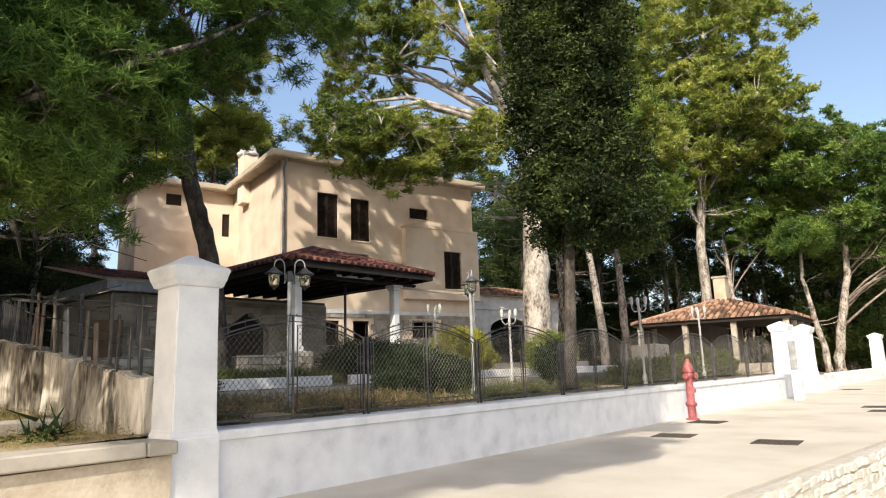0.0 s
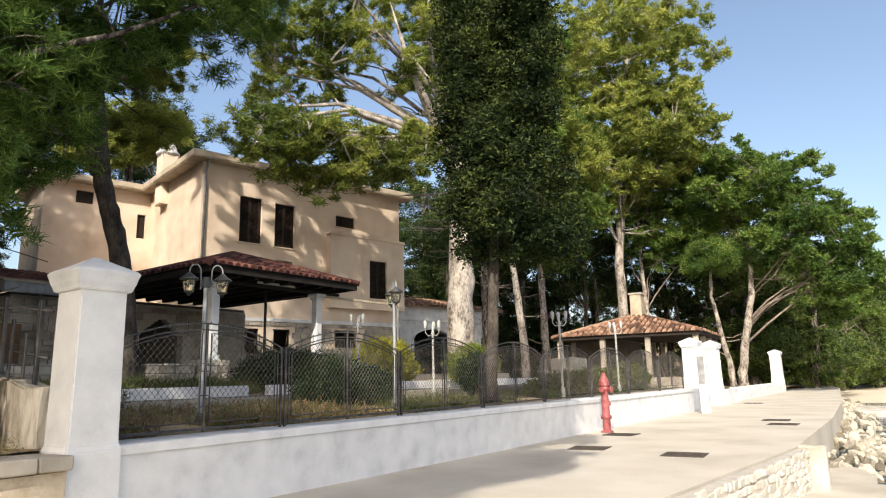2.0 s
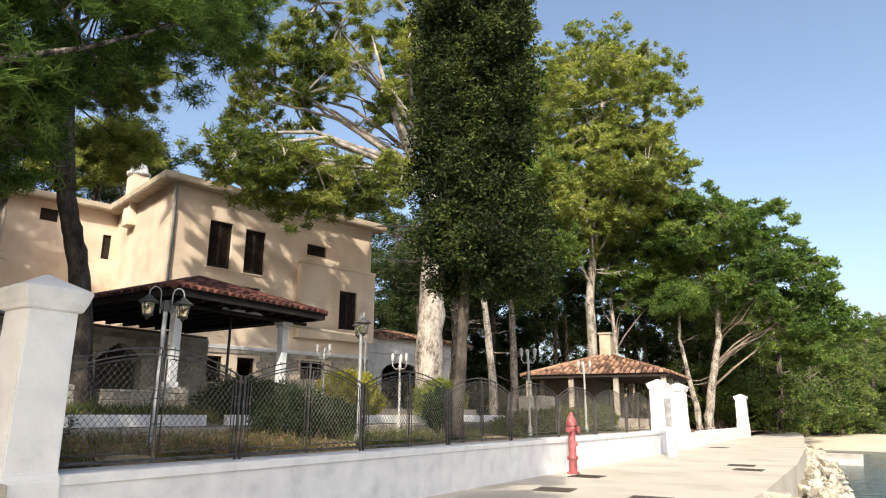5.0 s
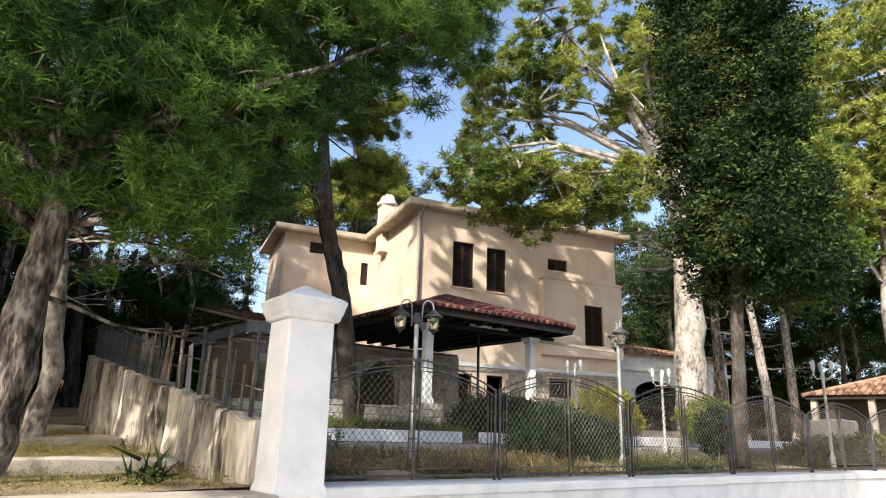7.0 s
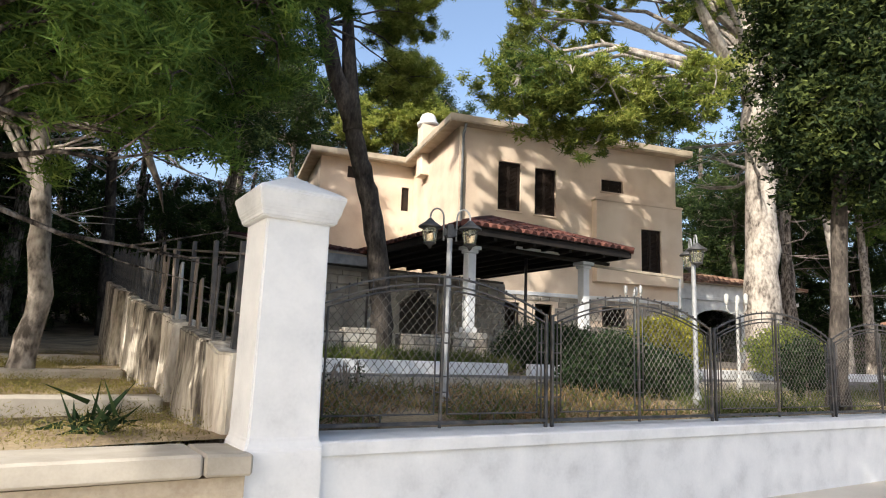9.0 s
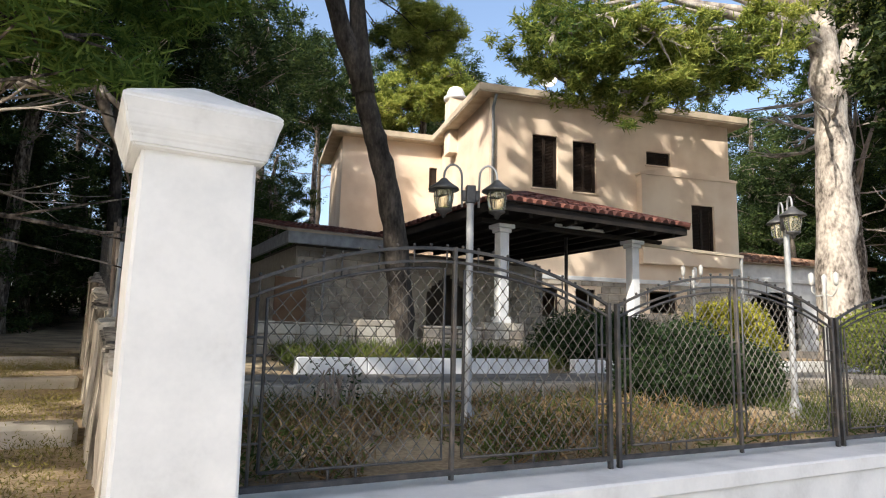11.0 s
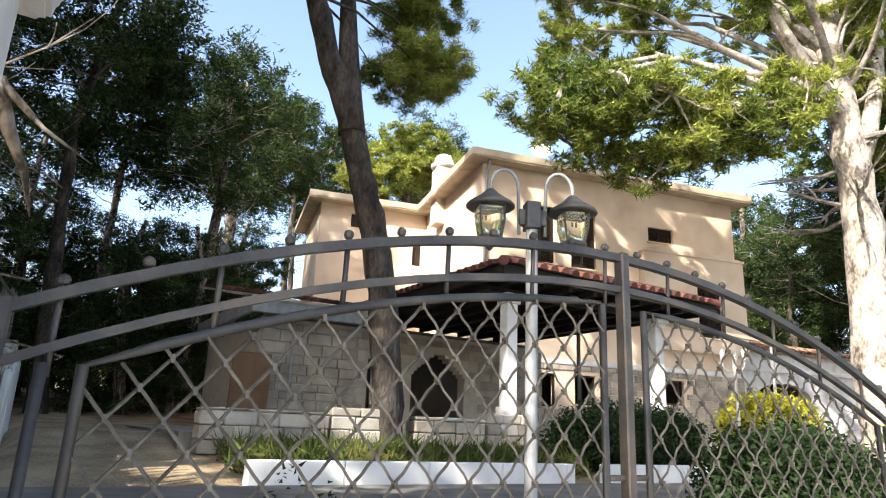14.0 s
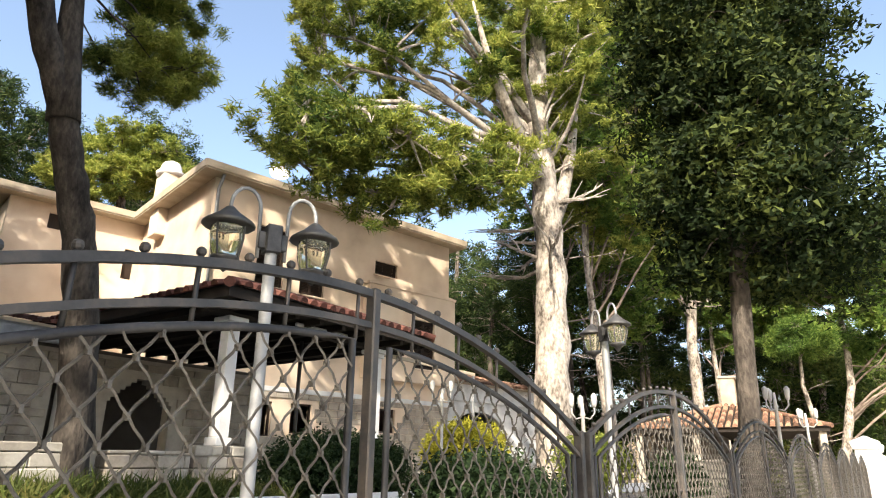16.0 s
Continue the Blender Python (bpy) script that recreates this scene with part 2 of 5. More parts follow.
def tube(bm, pts, radii, seg=8, cap=True):
    """A round bar along pts; radii is one number or one per point."""
    pts = [Vector(p) for p in pts]
    if not isinstance(radii, (list, tuple)):
        radii = [radii] * len(pts)
    rings, up = [], Vector((0.13, 0.31, 0.94)).normalized()
    for i, p in enumerate(pts):
        d = (pts[min(i + 1, len(pts) - 1)] - pts[max(i - 1, 0)])
        d = d.normalized() if d.length > 1e-9 else Vector((0, 0, 1))
        if abs(d.dot(up)) > 0.97:
            up = Vector((0.9, 0.3, 0.1)).normalized()
        a = d.cross(up).normalized()
        b = d.cross(a).normalized()
        up = -b if b.dot(up) < 0 else b
        b = d.cross(a)
        rings.append([bm.verts.new(p + (a * math.cos(2 * math.pi * k / seg) + b * math.sin(2 * math.pi * k / seg)) * radii[i]) for k in range(seg)])
    for r0, r1 in zip(rings, rings[1:]):
        for k in range(seg):
            bm.faces.new((r0[k], r0[(k + 1) % seg], r1[(k + 1) % seg], r1[k])).smooth = seg > 5
    if cap and seg > 2:
        bm.faces.new(rings[0][::-1])
        bm.faces.new(rings[-1])


def lathe(bm, prof, cx=0, cy=0, seg=12):
    """A turned body: prof is a list of (radius, z)."""
    rings = [[bm.verts.new((cx + r * math.cos(2 * math.pi * k / seg), cy + r * math.sin(2 * math.pi * k / seg), z)) for k in range(seg)] for r, z in prof]
    for r0, r1 in zip(rings, rings[1:]):
        for k in range(seg):
            bm.faces.new((r0[k], r0[(k + 1) % seg], r1[(k + 1) % seg], r1[k])).smooth = True
    bm.faces.new(rings[0][::-1])
    bm.faces.new(rings[-1])


def stack(bm, cx, cy, prof):
    """A square body: prof is a list of (half width, z)."""
    rings = [[bm.verts.new((cx + sx * h, cy + sy * h, z)) for sx, sy in ((-1, -1), (1, -1), (1, 1), (-1, 1))] for h, z in prof]
    for r0, r1 in zip(rings, rings[1:]):
        for k in range(4):
            bm.faces.new((r0[k], r0[(k + 1) % 4], r1[(k + 1) % 4], r1[k]))
    bm.faces.new(rings[0][::-1])
    bm.faces.new(rings[-1])


def prism(bm, poly, z0, z1):
    lo, hi = [bm.verts.new((x, y, z0)) for x, y in poly], [bm.verts.new((x, y, z1)) for x, y in poly]
    k = len(poly)
    bm.faces.new(hi)
    bm.faces.new(lo[::-1])
    for i in range(k):
        bm.faces.new((lo[i], lo[(i + 1) % k], hi[(i + 1) % k], hi[i]))


def jitter(bm, amount, scale=3.0, seed=0.0):
    for v in bm.verts:
        v.co += noise.noise_vector(v.co * scale + Vector((seed, seed * 0.7, 3.1))) * amount


def put(name, bm, material):
    bmesh.ops.recalc_face_normals(bm, faces=bm.faces)
    me = bpy.data.meshes.new(name)
    bm.to_mesh(me)
    bm.free()
    me.materials.append(material)
    return new(name, me)


def part(name, bm, material, parent, label=""):
    ob = put(name, bm, material)
    ob.parent = parent
    return tagged(ob, label)


def thing(name, label, category, group="", at=(0, 0, 0)):
    ob = tagged(new(name), label, category, group)
    ob.location = at
    return ob


def setting(name, bm, material, label, category):
    return tagged(put(name, bm, material), label, category, kind="structure")


def tri_mesh(name, co, tri, material):
    me = bpy.data.meshes.new(name)
    me.vertices.add(len(co))
    me.vertices.foreach_set("co", np.asarray(co, dtype=np.float32).ravel())
    me.loops.add(len(tri) * 3)
    me.loops.foreach_set("vertex_index", np.asarray(tri, dtype=np.int32).ravel())
    me.polygons.add(len(tri))
    me.polygons.foreach_set("loop_start", np.arange(0, len(tri) * 3, 3, dtype=np.int32))
    me.update(calc_edges=True)
    me.materials.append(material)
    return new(name, me)


def blades(rng, centres, n, length, width, spread, up=0.25, flat=1.0):
    """Leaf blades: n thin triangles round each centre. Returns points and triangles."""
    c = np.repeat(np.asarray(centres, float), n, axis=0)
    k = len(c)
    axis = rng.normal(size=(k, 3))
    axis[:, 2] = axis[:, 2] * 0.7 + up
    axis /= np.linalg.norm(axis, axis=1)[:, None]
    off = rng.normal(size=(k, 3)) * spread
    off[:, 2] *= flat
    base = c + off
    side = np.cross(axis, rng.normal(size=(k, 3)))
    side /= np.linalg.norm(side, axis=1)[:, None] + 1e-9
    ln = length * rng.uniform(0.6, 1.25, (k, 1))
    w = width * rng.uniform(0.7, 1.3, (k, 1))
    co = np.stack([base - side * w / 2, base + side * w / 2, base + axis * ln], axis=1).reshape(-1, 3)
    return co, np.arange(3 * k).reshape(-1, 3)


# ---- ground, sea, promenade ----
def lerp(a, b, t):
    return a + (b - a) * max(0.0, min(1.0, t))


def land(x, y):
    """Height of the land behind the fence."""
    if x < -1.4:
        z = 0.70 + (0.13 if y > 2.2 else 0) + (0.13 if y > 5.2 else 0) + (0.13 if y > 8.2 else 0) + max(0, y - 9) * 0.05
    else:
        z = lerp(0.70, 0.84, y / 3.2)
        z = lerp(z, 0.95, (y - 3.2) / 2.2)
        z = lerp(z, 1.38, (y - 5.6) / 3.0)
        z += max(0, y - 12) * 0.03
    if y > 17:
        z += min(y - 17, 25 if x > 3 else 6) * (0.22 if x > 3 else 0.10)
    z = lerp(z, 0.25, (x - 19) / 4.0)
    if x > 23:
        z += max(0, y - 6) * 0.05
    z = lerp(z, -0.4, (x - 46) / 8)
    if x > 60:
        z = lerp(-0.4, 9.0, (x - 66) / 60)
    return z


bm = bmesh.new()
xs = [-60, -40, -25, -15, -10] + [-7 + 0.5 * i for i in range(70)] + [28 + 2 * i for i in range(20)] + [70, 80, 95, 115, 150, 220]
ys = [0.1 + 0.35 * i for i in range(36)] + [13 + 1.5 * i for i in range(14)] + [36, 42, 50, 65, 90, 140]
grid = [[bm.verts.new((x, y, land(x, y) + noise.noise(Vector((x * 0.9, y * 0.9, 0))) * 0.045)) for x in xs] for y in ys]
for j in range(len(ys) - 1):
    for i in range(len(xs) - 1):
        bm.faces.new((grid[j][i], grid[j][i + 1], grid[j + 1][i + 1], grid[j + 1][i])).smooth = True
setting("ground", bm, M_SOIL, "brown soil littered with dry pine needles", "ground")

bm = bmesh.new()
edge = [(-40, -2.2), (-6, -3.3), (1.7, -4.0), (8.2, -4.6), (16, -4.45), (26, -3.9), (37, -3.0), (47, -2.2), (55, -1.0)]
prism(bm, [(55, 3.0), (43, 2.0), (25.4, 0.25), (-40, 0.25)] + edge, -1.6, 0.0)
setting("pavement", bm, M_PAVE, "sandy beige concrete promenade, worn and sunlit", "pavement")

bm = bmesh.new()
quay = [(-40, -2.0), (-6, -3.1), (1.7, -3.8), (8.2, -4.4), (11.0, -4.45), (11.5, -5.15), (10.4, -5.55), (9.4, -5.6), (9.2, -6.0), (8.0, -6.1), (7.8, -6.6), (7.5, -8.2), (7.0, -9.8), (1.0, -10.2), (-6, -10.6), (-40, -12.0)]
prism(bm, quay[::-1], -2.0, -0.40)
bmesh.ops.triangulate(bm, faces=[f for f in bm.faces if len(f.verts) > 4])
for v in bm.verts:
    if v.co.z > -1:
        v.co.z = lerp(-0.40, -0.68, (v.co.x - 1.0) / 6.0)
setting("quay", bm, M_PAVE, "pale concrete quay, one step below the promenade", "pavement")

bm = bmesh.new()
prism(bm, [(-900, -900), (900, -900), (900, 60), (-900, 60)], -6.0, -1.0)
setting("water", bm, M_WATER, "dark blue calm sea with small ripples", "water")

bm = bmesh.new()
bx, by = [44, 47, 50, 54, 60, 68, 80, 110, 200], [-160, -110, -80, -60, -45, -34, -26, -20, -14, -9, -5, -2, 1, 3.2]
def beach_z(x, y):
    s = x - (47.5 + max(0, -y - 12) * 0.12)
    return lerp(-1.25, -0.25, (s + 2) / 10) + min(max(0, s - 20), 22) * 0.2
bg = [[bm.verts.new((x, y, beach_z(x, y) + noise.noise(Vector((x * 0.3, y * 0.3, 5))) * 0.06)) for x in bx] for y in by]
for j in range(len(by) - 1):
    for i in range(len(bx) - 1):
        bm.faces.new((bg[j][i], bg[j][i + 1], bg[j + 1][i + 1], bg[j + 1][i])).smooth = True
setting("beach", bm, M_SAND, "pale sandy beach at the head of the bay", "beach")


def rock_bm(bm, rng, x, y, z, sx, sy, sz):
    r = bmesh.ops.create_icosphere(bm, subdivisions=1, radius=1.0, matrix=Matrix.Translation((x, y, z)) @ Euler((rng.uniform(0, 6), rng.uniform(0, 6), rng.uniform(0, 6))).to_matrix().to_4x4() @ Matrix.Diagonal((sx, sy, sz, 1)))
    for v in r["verts"]:
        v.co += noise.noise_vector(v.co * 2.3) * 0.3 * min(sx, sz)


rng = random.Random(4)
bm = bmesh.new()
for i in range(520):
    t = rng.uniform(0, 1) ** 1.3
    x = 11.8 + 33 * t
    k = [e for e in edge if e[0] <= x][-1]
    q = [e for e in edge if e[0] > x][0]
    ey = lerp(k[1], q[1], (x - k[0]) / (q[0] - k[0]))
    s = rng.uniform(0.05, 0.16)
    d = rng.uniform(0.0, 1.25)
    rock_bm(bm, rng, x, ey - d, -0.62 - d * 0.36 - (0.12 if x < 15 else 0) + rng.uniform(-0.08, 0.08), s * 1.6, s * 1.1, s * 0.6)
tagged(put("shore_rocks", bm, M_SHORE), "heap of pale limestone rocks along the promenade edge", "rocks", kind="stuff")

# the low stone facing between quay and promenade
bm = bmesh.new()
prism(bm, [(1.0, -3.98), (8.15, -4.63), (8.15, -4.765), (1.0, -4.115)][::-1], -0.75, -0.02)
facing = setting("quay_wall", bm, M_MORTAR, "rubble stone facing below the promenade edge", "wall")
rng = random.Random(9)
for row in range(6):
    s = rng.uniform(-0.1, 0.0)
    while s < 7.05:
        w = rng.uniform(0.11, 0.30)
        p = Vector((1.05 + s * 0.996, -4.09 - s * 0.0905, -0.69 + row * 0.12 + rng.uniform(-0.02, 0.02)))
        bm = bmesh.new()
        box(bm, 0.008, -0.035 - rng.uniform(0, 0.025), -0.05, w - 0.008, 0.03, 0.06 + rng.uniform(-0.02, 0.02), 0.018)
        jitter(bm, 0.03, 8, s + row)
        ob = part("stone", bm, M_PALESTONE, facing)
        ob.location, ob.rotation_euler = p, (0, rng.uniform(-0.12, 0.12), radians(-5.2))
        s += w
bm = bmesh.new()
box(bm, 8.16, -5.02, -0.72, 8.50, -4.60, 0.03, 0.03)
jitter(bm, 0.03, 3)
setting("end_block", bm, M_PALESTONE, "upright pale stone block closing the quay wall", "stone block")
bm = bmesh.new()
box(bm, 33, -5.6, -1.4, 38.5, -3.3, -0.72, 0.05)
jitter(bm, 0.08, 1.2)
setting("slipway", bm, M_PALESTONE, "low flat concrete slip at the water", "slipway")

for x, y, a in ((6.75, -1.55, 8), (6.42, -3.27, 6), (9.45, -1.12, 0), (13.3, -3.67, 0), (14.7, -3.3, 3), (24.4, -1.0, 0)):
    cov = thing("manhole_cover", "rusty cast-iron cover set flush in the promenade", "manhole cover", "covers in the promenade", (x, y, 0))
    cov.rotation_euler = (0, 0, radians(a))
    bm = bmesh.new()
    for x0, y0, x1, y1 in ((-0.3, -0.32, 0.3, -0.27), (-0.3, 0.27, 0.3, 0.32), (-0.3, -0.27, -0.25, 0.27), (0.25, -0.27, 0.3, 0.27)):
        box(bm, x0, y0, 0.0, x1, y1, 0.010)
    part("frame", bm, M_COVER, cov)
    bm = bmesh.new()
    box(bm, -0.245, -0.265, 0.0, 0.245, 0.265, 0.006)
    for i in range(6):
        for j in range(6):
            box(bm, -0.21 + i * 0.075, -0.22 + j * 0.08, 0.006, -0.17 + i * 0.075, -0.185 + j * 0.08, 0.010)
    part("plate", bm, M_COVER, cov)

bol = thing("mooring_bollard", "squat whitewashed concrete bollard on the quay", "bollard", at=(6.65, -7.25, -0.66))
bm = bmesh.new()
lathe(bm, [(0.23, -0.05), (0.215, 0.05), (0.235, 0.36), (0.265, 0.42), (0.27, 0.47), (0.24, 0.50), (0.02, 0.505)], seg=18)
jitter(bm, 0.02, 4)
part("post", bm, M_PALESTONE, bol)

# ---- white front wall, pillars ----
H = 0.73
bm = bmesh.new()
box(bm, -1.1, -0.30, -0.1, 19.3, 0.22, H - 0.10)
box(bm, -1.1, -0.33, H - 0.10, 19.3, 0.25, H, 0.012)
setting("wall_front", bm, M_WHITE, "low whitewashed garden wall with a flat coping", "wall")
bm = bmesh.new()
box(bm, 22.9, -0.30, -0.1, 25.4, 0.22, 0.55)
box(bm, 27.5, 0.05, -0.1, 39.7, 0.55, 0.55, 0.02)
setting("wall_far", bm, M_WHITE, "low whitewashed wall further along the promenade", "wall")


def pillar(cx, cy, h, s, label):
    p = thing("gate_pillar", label, "pillar", "white pillars along the wall", (cx, cy, 0))
    bm = bmesh.new()
    stack(bm, 0, 0, [(s + 0.03, -0.1), (s + 0.024, H - 0.03), (s, H + 0.03), (s - 0.012, h - 0.33)])
    bmesh.ops.bevel(bm, geom=list(bm.edges), offset=0.012, segments=2, affect='EDGES')
    bmesh.ops.subdivide_edges(bm, edges=list(bm.edges), cuts=2, use_grid_fill=True)
    jitter(bm, 0.008, 2.2, cx)
    part("shaft", bm, M_WHITE, p)
    bm = bmesh.new()
    stack(bm, 0, 0, [(s - 0.01, h - 0.345), (s + 0.025, h - 0.335), (s + 0.03, h - 0.30), (s + 0.045, h - 0.27), (s + 0.055, h - 0.22), (s + 0.072, h - 0.165), (s + 0.064, h - 0.145), (s * 0.5, h - 0.05), (s * 0.12, h)])
    bmesh.ops.bevel(bm, geom=list(bm.edges), offset=0.008, segments=2, affect='EDGES')
    jitter(bm, 0.007, 4, cx)
    part("cap", bm, M_WHITE, p)
    return p


pillar(-1.300, -0.118, 2.47, 0.225, "square whitewashed pillar with a moulded pyramid cap")
pillar(19.7, -0.02, 2.47, 0.26, "whitewashed gate pillar with moulded cap at the far end of the fence")
pillar(22.6, -0.02, 2.47, 0.26, "whitewashed gate pillar standing across the garden entrance")
pillar(40.0, 0.4, 2.5, 0.30, "whitewashed end pillar beside the pines")

cab = thing("meter_cabinet", "slim grey utility cabinet standing on the promenade", "cabinet", at=(17.3, -0.95, 0))
bm = bmesh.new()
box(bm, -0.16, -0.12, 0, 0.16, 0.12, 2.05, 0.02)
part("body", bm, M_WHITE, cab, "grey painted housing")
bm = bmesh.new()
box(bm, -0.18, -0.10, 0.9, -0.162, 0.10, 1.75, 0.004)
part("door", bm, M_POLE, cab)

# wall left of the pillar, with a concrete cap
bm = bmesh.new()
box(bm, -22, -0.40, -0.6, -1.54, 0.02, 0.56)
bmesh.ops.subdivide_edges(bm, edges=list(bm.edges), cuts=9, use_grid_fill=True)
jitter(bm, 0.02, 2.5)
setting("wall_left", bm, M_RENDER, "rough rendered stone wall, beige and stained", "wall")
cap = tagged(new("wall_cap"), "weathered grey concrete coping slabs", "coping", kind="structure")
x = -22.0
rng = random.Random(2)
while x < -1.60:
    bm = bmesh.new()
    w = min(rng.uniform(1.6, 2.6), -1.51 - x)
    box(bm, x, -0.47, 0.575, x + w - 0.008, 0.06, 0.70 + rng.uniform(-0.004, 0.006), 0.015)
    jitter(bm, 0.01, 3)
    part("slab", bm, M_CAP, cap)
    x += w

# sloping boundary wall of rough blocks that runs back beside the path
side_wall = tagged(new("wall_side"), "sloping weathered boundary wall of rough blocks with dark streaks", "wall", kind="structure")
rng = random.Random(3)
cuts = [0.30, 1.0, 2.05, 2.4, 2.78, 3.5, 4.2, 5.0, 6.1, 7.2, 8.6, 10.4]
for k, (ya, yb) in enumerate(zip(cuts, cuts[1:])):
    jut = (0.0, 0.012, -0.07, 0.03, -0.05, 0.02)[k % 6] + rng.uniform(-0.012, 0.012)
    lift = rng.uniform(0.0, 0.035)
    za, zb = 1.235 + (ya - 0.3) * 0.132 + lift, 1.235 + (yb - 0.3) * 0.132 + lift * 0.6
    bm = bmesh.new()
    ends = []
    for y, z in ((ya + 0.004, za), (yb - 0.004, zb)):
        ends.append([bm.verts.new(c) for c in ((-1.55 - jut, y, 0.35), (-1.52 - jut, y, z), (-1.25, y, z), (-1.23, y, 0.35))])
    for q in range(4):
        bm.faces.new((ends[0][q], ends[0][(q + 1) % 4], ends[1][(q + 1) % 4], ends[1][q]))
    bm.faces.new(ends[0][::-1])
    bm.faces.new(ends[1])
    bmesh.ops.bevel(bm, geom=list(bm.edges), offset=0.018, segments=2, affect='EDGES')
    bmesh.ops.subdivide_edges(bm, edges=[e for e in bm.edges if e.calc_length() > 0.2], cuts=4, use_grid_fill=True)
    jitter(bm, 0.035, 3.1, k * 1.7)
    jitter(bm, 0.014, 11.0, k)
    part("block", bm, M_CONCRETE, side_wall)
    bm = bmesh.new()
    low = min(za, zb) - 0.10 - (0.05 if k % 2 else 0.0)
    box(bm, -1.222, ya + 0.003, 0.40, -1.165, yb - 0.003, low, 0.012)
    bmesh.ops.subdivide_edges(bm, edges=[e for e in bm.edges if e.calc_length() > 0.25], cuts=2, use_grid_fill=True)
    jitter(bm, 0.012, 4.0, k * 2.3)
    part("render_coat", bm, M_WHITE, side_wall, "patchy whitewashed render on the garden side")

side = thing("board_fence", "makeshift fence of iron posts and leaning grey boards", "fence", at=(0, 0, 0))
rng = random.Random(12)


def side_top(y):
    return 1.235 + (y - 0.3) * 0.132


for y in (0.75, 1.55, 2.5, 3.5, 4.5):
    bm = bmesh.new()
    box(bm, -0.02, -0.02, -0.06, 0.02, 0.02, 0.84, 0.004)
    ob = part("post", bm, M_IRON, side)
    ob.location, ob.rotation_euler = (-1.37, y, side_top(y)), (rng.uniform(-0.03, 0.03), rng.uniform(-0.03, 0.03), 0)
for k in (0.28, 0.74):
    bm = bmesh.new()
    tube(bm, [(-1.365, 0.5, side_top(0.5) + k), (-1.365, 5.0, side_top(5.0) + k), (-1.365, 10.2, side_top(10.2) + k * 0.7)], 0.012, 6)
    part("rail", bm, M_IRON, side)
for y, w, h, tilt, pale in ((0.95, 0.04, 0.60, 0.04, 0), (1.25, 0.05, 0.74, -0.05, 0), (1.80, 0.10, 0.62, 0.20, 1), (2.15, 0.05, 0.80, 0.03, 1), (2.75, 0.13, 0.78, 0.22, 1), (3.15, 0.06, 0.55, -0.12, 0), (3.30, 0.06, 0.9, 0.02, 1), (3.75, 0.11, 0.82, 0.10, 1), (3.98, 0.05, 0.95, 0.0, 1), (4.25, 0.09, 0.70, -0.06, 1)):
    bm = bmesh.new()
    box(bm, -0.012, 0, -0.05, 0.012, w, h * 0.82, 0.004)
    jitter(bm, 0.012, 5, y)
    ob = part("board", bm, (M_POLE if w > 0.12 else M_GREYTWIG) if pale else M_IRON, side)
    ob.location, ob.rotation_euler = (-1.40 + rng.uniform(-0.02, 0.02), y, side_top(y) + 0.01), (-tilt, rng.uniform(-0.05, 0.05), 0)
y = 4.65
while y < 10.2:
    bm = bmesh.new()
    h = rng.uniform(0.58, 0.72)
    stack(bm, 0, 0, [(0.017, -0.05), (0.017, h - 0.07), (0.002, h)])
    ob = part("picket", bm, M_IRON, side)
    ob.location, ob.rotation_euler = (-1.38, y, side_top(y)), (rng.uniform(-0.04, 0.04), rng.uniform(-0.03, 0.03), 0)
    y += rng.uniform(0.11, 0.15)

plank = thing("wooden_plank", "white-painted plank leaning at the foot of the pine", "plank", at=(-3.95, 0.35, 0.66))
bm = bmesh.new()
box(bm, -0.11, -0.015, 0, 0.11, 0.015, 0.62, 0.006)
pk = part("board", bm, M_PALESTONE, plank)
pk.rotation_euler = (radians(-12), radians(28), radians(20))

# low steps of the path beside it
for y, z in ((2.2, 0.70), (5.2, 0.83), (8.2, 0.96)):
    st = setting("step", (lambda b: (box(b, -4.4, y - 0.12, z - 0.15, -1.6, y + 0.18, z + 0.15, 0.03), bmesh.ops.subdivide_edges(b, edges=list(b.edges), cuts=4, use_grid_fill=True), jitter(b, 0.03, 2.2, y), b)[-1])(bmesh.new()), M_CAP, "rough greyish stone step across the path", "step")


# ---- iron fence ----
def crimped(bm, p0, p1, r, crimp):
    n = max(2, int((p1 - p0).length / 0.019)) if crimp else 2
    d = (p1 - p0) / n
    pts = [p0 + d * i + Vector((0, (0.0022 if i % 2 else -0.0022) if crimp else 0, 0)) for i in range(n + 1)]
    tube(bm, pts, r, 4, cap=False)


def clip_seg(x0, z0, dx, dz, xl, xr, zb, top):
    """The run of a slanting wire inside a leaf."""
    pts = []
    k = 0.0
    inside = []
    while k < 3.2:
        x, z = x0 + dx * k, z0 + dz * k
        if xl <= x <= xr and zb <= z <= top(x):
            inside.append(k)
        k += 0.01
    return (inside[0], inside[-1]) if len(inside) > 4 else None


